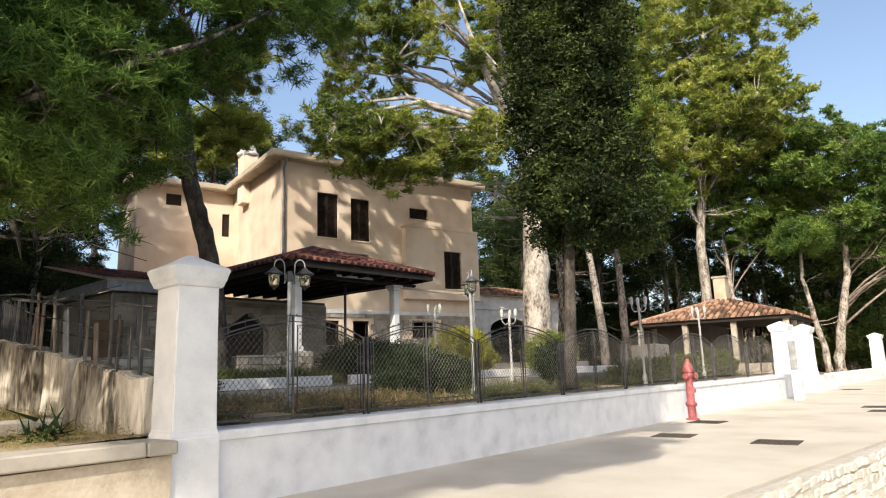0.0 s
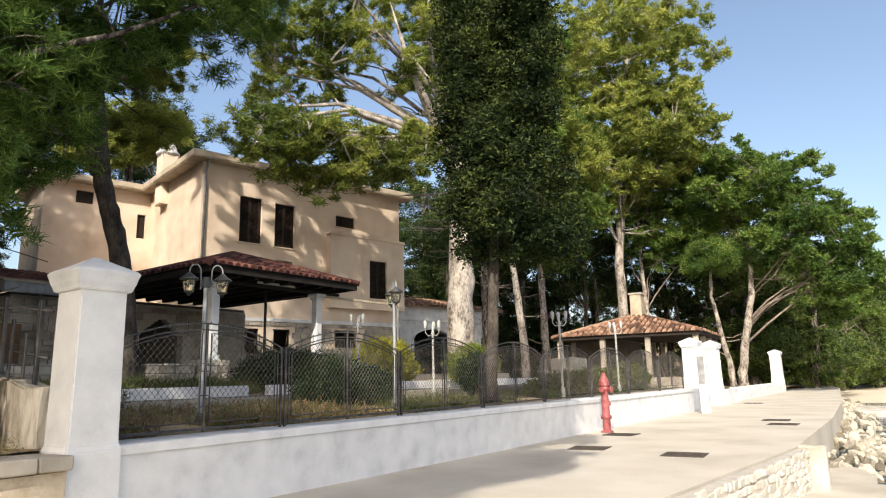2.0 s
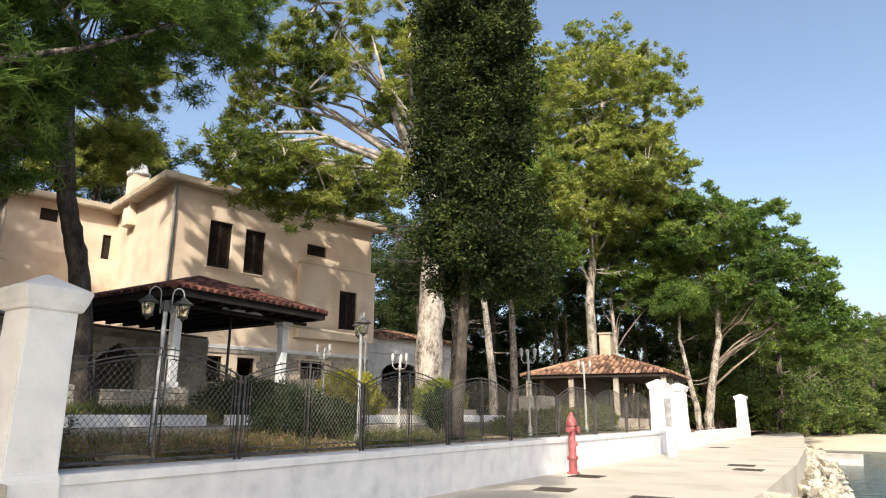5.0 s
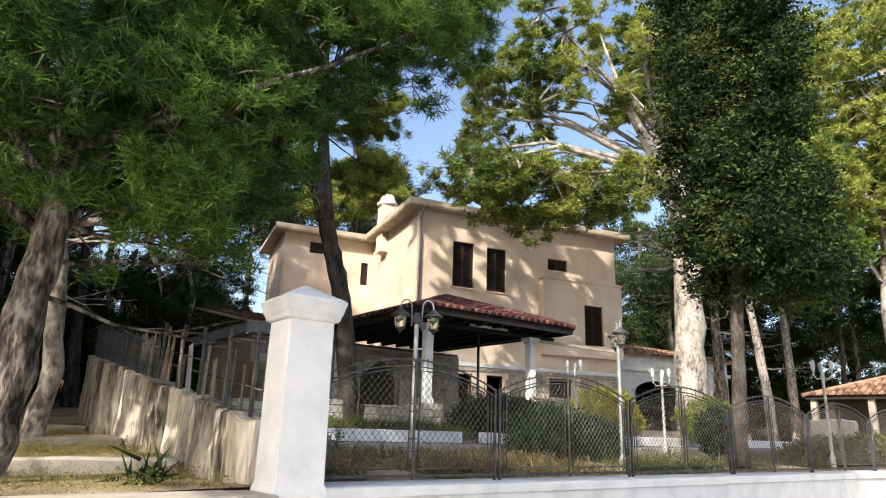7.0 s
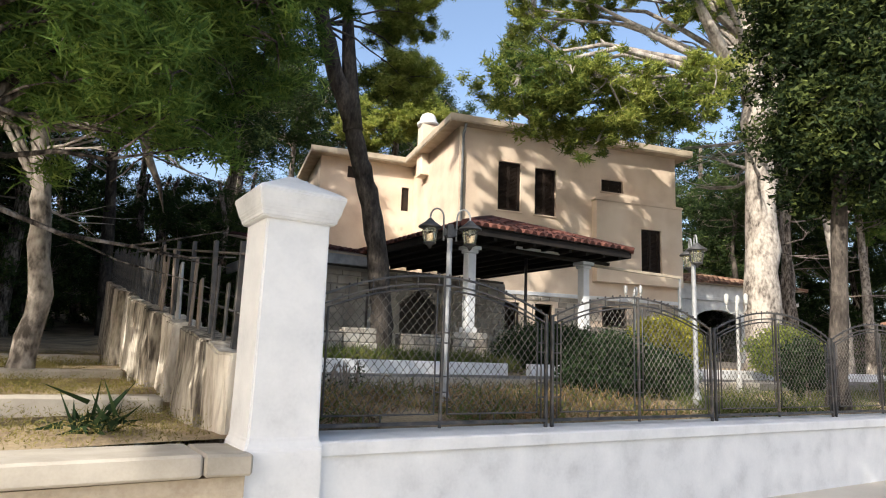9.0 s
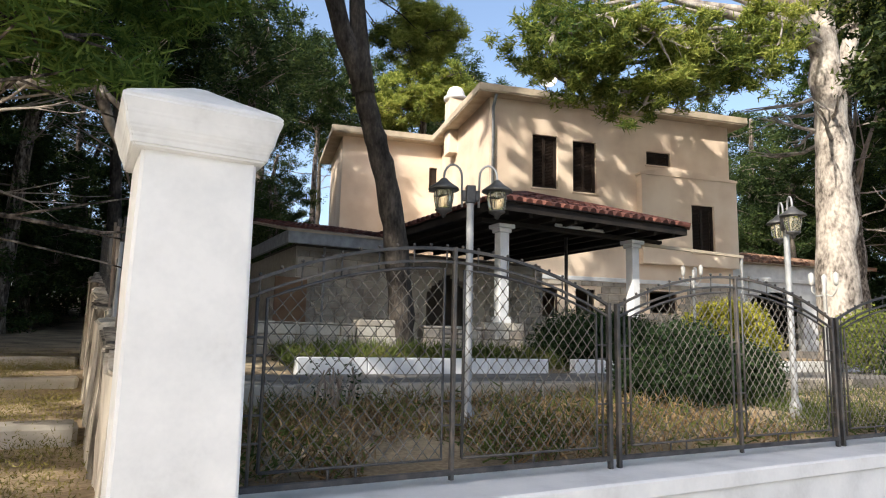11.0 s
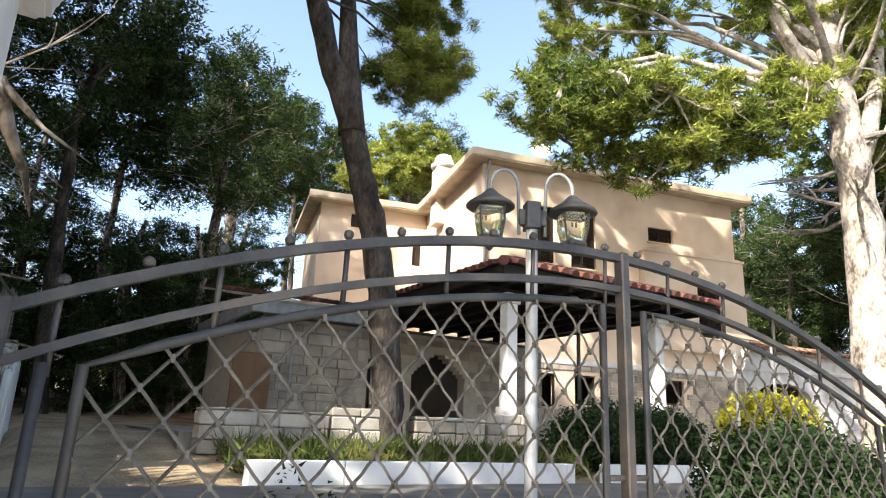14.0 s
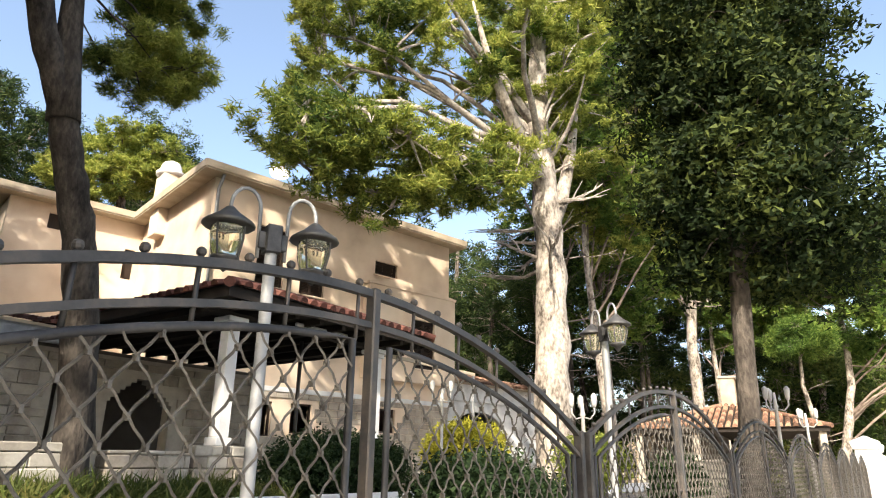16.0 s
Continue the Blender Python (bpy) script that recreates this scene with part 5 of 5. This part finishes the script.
# unseen pine by the wall, placed so its crown shades promenade, wall and pillar
tree("pine_tree", "unseen pine by the rendered wall, crown set to shade the promenade", (-9.2, 1.2, 0.62),
     [(0, 0, 0), (0.4, -0.6, 2.5), (1.2, -2.0, 5.0), (2.0, -3.4, 7.2)], 0.24,
     pads_in(26, 150, [(5.2, -5.35, 6.9, 4.6, 0.9, 0.8, 1.0), (2.4, -6.3, 7.4, 2.6, 1.3, 0.6, 1.4), (4.0, -6.6, 7.2, 1.6, 1.0, 0.6, 0.7), (2.6, -3.9, 5.4, 1.8, 1.4, 0.9, 1.5)], (0.45, 0.8)),
     M_NEEDLE, M_BARK, 27, blade=(0.20, 0.06), per=(54, 9), start=0.5, bare=2, tufts=0.06, clump=0.16)

# curved pine in front of the house
tree("pine_tree", "tall forked pine with a curved dark trunk by the terrace", (3.3, 7.4, 1.05),
     [(0, 0, 0), (-0.03, 0, 0.8), (-0.22, 0, 2.4), (-0.50, 0, 3.5), (-0.70, 0, 4.1), (-0.95, 0, 4.9), (-1.35, 0, 5.8), (-1.75, 0, 7.0), (-2.0, 0.1, 9.0), (-1.9, 0.2, 11.0), (-1.3, 0.6, 13.5), (-0.8, 0.8, 15.5)], 0.23,
     # The pads near 13 m, mostly out of view, are sized to shade the house.
     pads_in(23, 205, [(0.6, 2.0, 13.4, 3.4, 3.0, 2.2, 2.7), (0.25, 0.2, 6.3, 0.85, 0.8, 0.7, 0.6), (0.3, 0.4, 7.8, 1.2, 1.1, 0.7, 0.7), (-1.5, 0.3, 10.5, 1.9, 1.8, 1.1, 0.9), (-3.2, 0.6, 8.8, 1.3, 1.4, 1.1, 0.45)], (0.28, 0.55)),
     M_NEEDLE_Y, M_DARKBARK, 5, blade=(0.12, 0.016), per=(110, 12), tufts=0.04, clump=0.13, start=0.62, bare=1, taper=0.5, fork=0.92, wobble=0.05, limb=0.03,
     stems=[[(-0.90, 0, 4.7), (-1.0, 0, 5.4), (-1.08, 0, 6.2), (-1.18, 0, 7.3), (-1.2, 0.05, 9.0), (-0.9, 0.2, 10.5)]])

# the great pine in the garden
tree("pine_tree", "great pale-trunked pine with spreading sunlit crown", (14.8, 6.4, 0.9),
     [(0, 0, 0), (0.0, 0.0, 2.5), (0.1, 0.0, 5.0), (0.05, 0.0, 7.6), (-0.1, 0.1, 9.6), (0.2, 0.2, 12.0), (0.4, 0.0, 16.5)], 0.53,
     pads_in(24, 105, [(-4.3, 2.0, 7.7, 2.0, 1.8, 1.15, 1.0), (-6.3, 3.0, 7.9, 1.1, 1.1, 1.3, 0.6), (-2.4, 0.4, 8.0, 1.6, 1.5, 0.9, 0.4)], (0.5, 0.9), (0.5, 0.9)) +
     pads_in(25, 210, [(-2.4, 0.2, 12.4, 4.4, 3.2, 2.4, 1.3), (-5.0, 3.2, 11.4, 2.2, 2.2, 1.9, 0.8), (1.6, -0.4, 10.6, 2.0, 1.8, 1.8, 0.5), (0.5, -0.5, 16.0, 4.6, 3.8, 2.0, 0.9)], (0.35, 0.68)),
     M_NEEDLE_Y, M_PALEBARK, 6, blade=(0.20, 0.042), per=(58, 9), tufts=0.05, clump=0.12, twig=M_GREYBARK, start=0.58, bare=22, limb=0.065, mains=6, taper=0.6,
     stems=[[(0.05, 0.0, 6.9), (0.55, -0.2, 8.0), (1.0, -0.4, 9.6), (1.3, -0.6, 12.0), (1.6, -0.7, 15.0)], [(0.0, 0.0, 8.2), (-1.0, 0.3, 9.6), (-2.0, 0.6, 11.4), (-2.8, 0.8, 13.6)]])
tree("pine_tree", "dark-trunked garden pine beside the great pine", (16.4, 7.3, 0.9),
     [(0, 0, 0), (0.25, 0.1, 4.0), (0.1, 0.2, 8.5), (0.3, 0.2, 12.0), (0.2, 0.0, 17.0)], 0.22,
     pads_in(28, 90, [(1.0, -0.5, 14.6, 3.8, 3.4, 2.4, 1.2), (2.6, -1.6, 10.4, 2.8, 2.4, 2.0, 0.9)], (0.5, 0.95)),
     M_NEEDLE, M_BARK, 7, blade=(0.21, 0.05), per=(60, 9), tufts=0.06, clump=0.12, start=0.45, bare=14, limb=0.05)


# the dark cypress just behind the fence
def cypress_pads():
    rng = random.Random(8)
    out = []
    for i in range(330):
        z = rng.uniform(4.0, 14.0)
        w = min(1.0, (z - 3.5) / 0.9) * (1.40 - 0.11 * max(0, z - 5.5) if z < 8.5 else 1.07 - 0.04 * (z - 8.5))
        a = rng.uniform(0, 6.283)
        w *= 1 + 0.22 * noise.noise(Vector((math.cos(a) * 1.3, math.sin(a) * 1.3, z * 0.75)))
        d = w * rng.uniform(0.12, 1.0) ** 0.45
        k = max(0.0, 1 - (z - 4) / 4)
        out.append((0.22 + 0.26 * k + math.cos(a) * d, -0.32 - 0.24 * k + math.sin(a) * d, z - 0.9, rng.uniform(0.24, 0.5), rng.uniform(0.9, 1.5)))
    return out


tree("cypress_tree", "dark bushy cypress with a bare lower trunk behind the fence", (6.95, 0.55, 0.72),
     [(0, 0, 0), (0.07, -0.10, 2.0), (0.15, -0.21, 4.5), (0.15, -0.2, 9.0), (0.1, -0.1, 13.5)], 0.135, cypress_pads(), M_CYPRESS, M_DARKBARK, 9,
     blade=(0.095, 0.045), per=(70, 11), start=0.36, category="cypress", tufts=0.07, limb=0.010, wobble=0.03, twig=M_DARKBARK, mains=30, clump=0.42)

# pines to the right of the house
specs = [((21.3, 9.4), 0.27, 0.3, M_BARK, 19.0), ((21.0, 7.2), 0.20, -0.9, M_PALEBARK, 18.0), ((27.8, 9.7), 0.26, 0.2, M_PALEBARK, 16.5), ((36.2, 6.7), 0.20, 0.1, M_PALEBARK, 17.0)]
for i, ((x, y), r, lean_, bark, hgt) in enumerate(specs):
    tree("pine_tree", "tall garden pine with a pale leaning trunk" if lean_ < 0 else "tall garden pine with a straight bare trunk", (x, y, land(x, y) - 0.1),
         [(0, 0, 0), (lean_ * 0.3, 0.0, 2.5), (lean_ * 0.8, 0.1, 5.5), (lean_, 0.2, 8.5), (lean_ * 0.8, 0.0, hgt)], r,
         pads_in(40 + i, 150, [(0.4, -0.4, hgt - 2.4, 3.8, 3.6, 2.8, 1.2), (0.6, -0.8, hgt - 7.0, 3.2, 3.0, 2.6, 1.0)], (0.6, 1.1)),
         M_NEEDLE_Y if i in (1,) else M_NEEDLE, bark, 50 + i, blade=(0.22, 0.07), per=(54, 8), tufts=0.06, clump=0.12, start=0.45, bare=6, limb=0.03, mains=14, twig=M_GREYTWIG)
tree("pine_tree", "tall pale-trunked pine with a broad sunlit crown by the pavilion", (33.3, 7.4, 0.2),
     [(0, 0, 0), (0.1, -0.1, 3.0), (0.0, -0.2, 7.5), (0.3, -0.6, 12.5), (0.6, -1.3, 19.0), (0.8, -1.7, 25.0)], 0.36,
     pads_in(66, 400, [(0.6, -1.6, 21.0, 5.3, 5.2, 4.6, 1.5), (0.9, -1.9, 15.4, 5.3, 5.2, 3.4, 1.4), (-0.6, 0.6, 12.2, 4.4, 4.2, 2.0, 0.6)], (0.7, 1.3)),
     M_NEEDLE_Y, M_PALEBARK, 67, blade=(0.26, 0.085), per=(54, 8), tufts=0.07, clump=0.12, start=0.4, bare=6, limb=0.035, mains=16)
tree("pine_tree", "round-crowned twin-trunked pine at the end of the promenade", (37.0, 1.75, 0.15),
     [(0, 0, 0), (0.05, 0, 1.0), (0.15, -0.35, 3.0), (0.3, -0.9, 5.5), (0.5, -1.0, 8.0), (0.6, -0.8, 12)], 0.30,
     pads_in(61, 330, [(0.5, -0.9, 12.0, 4.5, 4.5, 2.4, 1.5), (0.6, 2.4, 10.6, 3.6, 3.4, 2.2, 0.7), (0.8, -3.9, 8.8, 3.8, 3.4, 2.4, 1.1), (1.5, -5.9, 6.0, 2.6, 2.0, 2.8, 0.7)], (0.65, 1.15)),
     M_NEEDLE, M_PALEBARK, 62, blade=(0.24, 0.085), per=(54, 8), tufts=0.07, clump=0.13, start=0.35, bare=3, limb=0.035, mains=18, twig=M_GREYTWIG)
tree("pine_tree", "pale bare second trunk of the promenade pine", (36.5, 2.15, 0.15),
     [(0, 0, 0), (-0.1, 0.1, 1.6), (-0.2, 0.4, 3.4), (-0.3, 0.7, 5.5), (-0.1, 0.6, 7.5)], 0.20,
     pads_in(63, 26, [(-0.6, 0.0, 7.6, 2.2, 2.0, 1.2, 1)], (0.5, 0.9)), M_NEEDLE, M_PALEBARK, 64, blade=(0.27, 0.038), per=(75, 9), start=0.4, bare=5)

tree("pine_tree", "sunlit round-topped pine rising behind the house", (12.8, 25.4, land(12.8, 25.4) - 0.2),
     [(0, 0, 0), (0.1, 0, 5.0), (0.0, 0.2, 9.0), (0.0, 0, 14.0 - land(12.8, 25.4))], 0.3,
     pads_in(95, 80, [(-0.1, -0.6, 14.4 - land(12.8, 25.4), 2.4, 2.0, 1.3, 1.0), (-1.8, 0.0, 12.9 - land(12.8, 25.4), 1.8, 1.6, 1.0, 0.6)], (0.5, 0.9)),
     M_NEEDLE_Y, M_BARK, 96, blade=(0.20, 0.06), per=(56, 8), tufts=0.06, clump=0.13, start=0.55, bare=4, mains=10)

# woods: four trees, each copied; the last is leafy to the ground
wood = []
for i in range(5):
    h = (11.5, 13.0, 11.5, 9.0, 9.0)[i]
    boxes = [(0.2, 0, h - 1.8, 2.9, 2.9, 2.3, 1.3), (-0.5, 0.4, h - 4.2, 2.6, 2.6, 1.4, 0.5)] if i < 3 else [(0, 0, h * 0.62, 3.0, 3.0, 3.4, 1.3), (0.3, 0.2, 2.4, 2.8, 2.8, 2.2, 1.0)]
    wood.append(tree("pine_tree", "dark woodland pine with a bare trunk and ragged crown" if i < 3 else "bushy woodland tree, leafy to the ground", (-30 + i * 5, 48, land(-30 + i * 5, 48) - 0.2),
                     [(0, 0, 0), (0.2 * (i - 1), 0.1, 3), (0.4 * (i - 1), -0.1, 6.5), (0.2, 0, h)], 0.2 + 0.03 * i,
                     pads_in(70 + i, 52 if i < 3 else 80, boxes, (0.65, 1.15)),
                     M_WOODLIT if i == 4 else M_WOODSHADE, M_BARK if i else M_DARKBARK, 80 + i, blade=(0.19, 0.055) if i < 4 else (0.27, 0.078), per=(52, 8) if i < 4 else (36, 7), start=0.35 if i < 3 else 0.1, bare=8 if i < 3 else 0, group="woodland trees", limb=0.025, twig=M_GREYTWIG, clump=0.18, tufts=0.10))
rng = random.Random(77)
spots = []
# behind the path and the annex; the last six are unseen, added for shade
for x, y in ((-7.5, 9), (-5.6, 13.0), (-3.4, 15.5), (-0.8, 17.0), (0.2, 21.5), (2.6, 19), (-9, 16), (-6, 22), (-2, 26), (-12, 12), (-13, 19), (4.8, 27), (-12.5, 5.5), (-15, 3.5), (-17, 8), (-10.5, 9.5), (-20, 5), (-19, 12)):
    spots.append((x, y, rng.uniform(0.85, 1.15), 0))
# a dense unseen stand west of the path, added to shade woods and annex
for x, y in ((-8.6, 4.6), (-8.2, 7.0), (-9.6, 9.0), (-8.4, 11.4), (-11.0, 6.6), (-12.0, 9.0), (-11.2, 12.4), (-9.0, 14.2), (-13.6, 7.6), (-6.6, 16.4), (-14.5, 11.0)):
    spots.append((x, y, rng.uniform(1.25, 1.5), 0))
# Low fill; (-9, 6.5) to (-7.2, 11.8) are unseen, added to block low sun.
for x, y in ((-4, 21), (-8, 20), (-6.5, 17.8), (-11, 16), (-14, 14), (-0.5, 26), (2.2, 25), (-3, 27), (-12, 22), (-7, 27), (5.5, 30), (-17, 17), (-1.5, 31), (-16, 9), (-8.2, 12.5), (-9, 6.5), (-8, 9.2), (-11.5, 4.8), (-7.2, 11.8), (-4.4, 16.5), (-2.9, 17.5), (-10, 14), (-10, 25), (-15, 26), (-20, 20), (0.2, 19.5), (-1.4, 20.5), (1.4, 22.5), (3.0, 22.5), (-5.2, 19.0), (3.8, 19.6), (2.2, 18.4), (4.8, 23.2), (1.0, 17.8), (5.6, 25.5)):
    spots.append((x, y, rng.uniform(0.62, 0.80) * (0.85 if x > -3.5 else 1.0), 1))
# behind the house
for x, y in ((9, 31), (13, 34), (6.5, 34), (17, 30), (22, 27), (12, 40), (20, 36)):
    spots.append((x, y, rng.uniform(0.95, 1.15), 0))
# right of the house
for x, y in ((24, 20), (27, 15), (25.5, 12), (30, 19), (34, 14), (32, 24), (38, 18), (37, 11), (41, 12), (44, 16), (40, 24), (46, 9), (50, 13), (28, 28), (36, 31), (45, 26), (43, 6.5), (48, 5.0), (53, 8), (56, 4)):
    spots.append((x, y, rng.uniform(0.9, 1.2), 0))
for x, y in ((24, 25), (27, 21), (30, 24), (33, 20), (36, 22), (39, 21), (42, 20), (29, 17.5), (35, 17), (40, 15.5), (45, 13), (49, 9.5), (52, 6), (26, 18.5), (46, 19), (47, 3.2), (51, 0.5), (55, -1.5), (59, -4.0), (49, -0.5), (57, 2)):
    spots.append((x, y, rng.uniform(0.9, 1.15), 1))
# Beyond x = 44 the low trees wear the sunlit foliage tone.
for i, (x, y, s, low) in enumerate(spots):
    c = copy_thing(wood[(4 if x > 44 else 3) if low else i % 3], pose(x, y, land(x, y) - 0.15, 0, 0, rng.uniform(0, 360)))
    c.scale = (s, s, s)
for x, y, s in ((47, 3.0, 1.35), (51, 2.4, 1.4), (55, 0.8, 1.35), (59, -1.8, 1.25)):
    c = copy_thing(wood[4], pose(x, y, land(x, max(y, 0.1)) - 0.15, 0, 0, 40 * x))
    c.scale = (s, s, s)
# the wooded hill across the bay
# Hill trees all take the copy with sunlight in its colour.
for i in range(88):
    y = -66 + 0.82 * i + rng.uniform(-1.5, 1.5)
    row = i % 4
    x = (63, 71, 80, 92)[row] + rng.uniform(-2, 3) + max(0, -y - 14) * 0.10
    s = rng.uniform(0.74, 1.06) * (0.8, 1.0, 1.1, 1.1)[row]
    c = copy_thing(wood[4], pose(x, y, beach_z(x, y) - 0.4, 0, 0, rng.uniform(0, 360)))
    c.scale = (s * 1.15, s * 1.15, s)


def shrub(name, label, category, at, blobs, n, foliage, seed, blade=(0.09, 0.05), per=10, stems=6):
    """A shrub: short stems and a leafy mass made of blobs (x, y, z, rx, ry, rz)."""
    rng = random.Random(seed)
    nr = np.random.default_rng(seed)
    t = thing(name, label, category, "", at)
    bm = bmesh.new()
    for k in range(stems):
        b = rng.choice(blobs)
        e = (b[0] + rng.uniform(-0.6, 0.6) * b[3], b[1] + rng.uniform(-0.6, 0.6) * b[4], b[2] + rng.uniform(0, 0.5) * b[5])
        tube(bm, curve_to(rng, (rng.uniform(-0.15, 0.15), rng.uniform(-0.15, 0.15), -0.1), e, 0.05, 4), [0.02, 0.017, 0.014, 0.01, 0.006], 5)
    tagged(part("stem_cluster", bm, M_GREYTWIG, t), kind="stuff")
    cs = []
    vol = [b[3] * b[4] + b[4] * b[5] + b[3] * b[5] for b in blobs]
    for b, q in zip(blobs, vol):
        m = int(n * q / sum(vol))
        v = nr.normal(size=(m, 3))
        v /= np.linalg.norm(v, axis=1)[:, None]
        v *= nr.uniform(0.55, 1.05, (m, 1))
        cs.append(v * np.array(b[3:6]) + np.array(b[0:3]))
    co, tri = blades(nr, np.concatenate(cs), per, blade[0], blade[1], 0.05, 0.2)
    lv = tri_mesh("leaves", co, tri, foliage)
    lv.parent = t
    return t


shrub("hedge_bush", "dense dark green clipped bush beside the terrace", "bush", (6.9, 6.4, 1.15), [(0, 0, 0.45, 1.35, 0.7, 0.5), (-0.7, 0.1, 0.3, 0.7, 0.6, 0.4), (0.8, 0.0, 0.4, 0.8, 0.6, 0.45)], 2600, M_HEDGE, 101, (0.06, 0.035))
shrub("hedge_bush", "dark green bush behind the fence", "bush", (4.5, 2.3, 0.78), [(-0.2, 0, 0.42, 0.82, 0.6, 0.50), (0.85, 0.1, 0.30, 0.6, 0.5, 0.42)], 2500, M_HEDGE, 102, (0.06, 0.032))
shrub("hedge_bush", "low dark green shrub behind the fence", "bush", (5.7, 2.6, 0.8), [(0, 0, 0.30, 0.6, 0.5, 0.35)], 1100, M_HEDGE, 103, (0.06, 0.032))
shrub("yellow_shrub", "bright yellow-green flowering shrub in the garden", "shrub", (10.4, 6.3, 1.1), [(0, 0, 0.75, 1.0, 0.8, 0.6), (0.9, 0.2, 0.45, 0.7, 0.6, 0.5)], 1500, M_YELLOWLEAF, 104, (0.10, 0.045))
shrub("olive_shrub", "ragged yellowish shrub near the great pine", "shrub", (12.6, 4.6, 0.95), [(0, 0, 0.7, 0.9, 0.8, 0.6)], 700, M_NEEDLE_Y, 105, (0.12, 0.04))
shrub("rose_bush", "small dark bush in the garden bed", "bush", (8.0, 1.6, 0.78), [(0, 0, 0.55, 0.35, 0.35, 0.4)], 420, M_HEDGE, 106, (0.08, 0.05))
shrub("rose_bush", "small leafy plant among the dry bed", "bush", (0.26, 2.3, 0.80), [(0, 0, 0.30, 0.26, 0.26, 0.26)], 30, M_HEDGE, 107, (0.05, 0.022), 5, 14)
shrub("agave", "spiky dark agave beside the side wall", "plant", (-2.25, 0.75, 0.70), [(0, 0, 0.05, 0.12, 0.12, 0.06)], 26, M_HEDGE, 108, (0.29, 0.048), 2, 1)
shrub("shrub", "dense green shrubs along the far fence", "bush", (11.5, 1.2, 0.72), [(0, 0, 0.25, 1.6, 0.5, 0.35), (2.6, 0.1, 0.3, 1.6, 0.5, 0.4), (5.2, 0, 0.35, 1.4, 0.5, 0.5)], 2600, M_GRASS, 109, (0.10, 0.05))

# ground cover
nr = np.random.default_rng(5)


def cover(name, label, n, xr, yr, dz, foliage, blade, per, spread=0.06):
    xs_, ys_ = nr.uniform(*xr, n), nr.uniform(*yr, n)
    keep = np.array([noise.noise(Vector((x * 0.8, y * 0.8, 2.0))) > -0.25 for x, y in zip(xs_, ys_)])
    c = np.array([(x, y, land(x, y) + dz) for x, y in zip(xs_[keep], ys_[keep])])
    co, tri = blades(nr, c, per, blade[0], blade[1], spread, 0.9)
    return tagged(tri_mesh(name, co, tri, foliage), label, "ground cover", kind="stuff")


cover("dry_plants", "brown dry plants and litter behind the fence", 1150, (-1.0, 3.6), (0.35, 2.9), 0.02, M_DRY, (0.13, 0.012), 9)
cover("weeds", "scattered green weeds among the dry plants", 900, (-1.0, 6.5), (0.35, 2.9), 0.02, M_GRASS, (0.15, 0.016), 9)
cover("bed_plants", "low green plants in the bed below the terrace wall", 700, (1.0, 5.8), (6.0, 7.15), 0.08, M_GRASS, (0.24, 0.03), 9)
cover("grass", "patchy green grass in the garden", 2600, (4.0, 19), (0.4, 3.0), 0.0, M_GRASS, (0.12, 0.010), 9)
cover("path_grass", "mossy yellow-green grass on the path", 15000, (-6.5, -1.6), (0.1, 8.5), -0.005, M_PATHGRASS, (0.032, 0.007), 8)
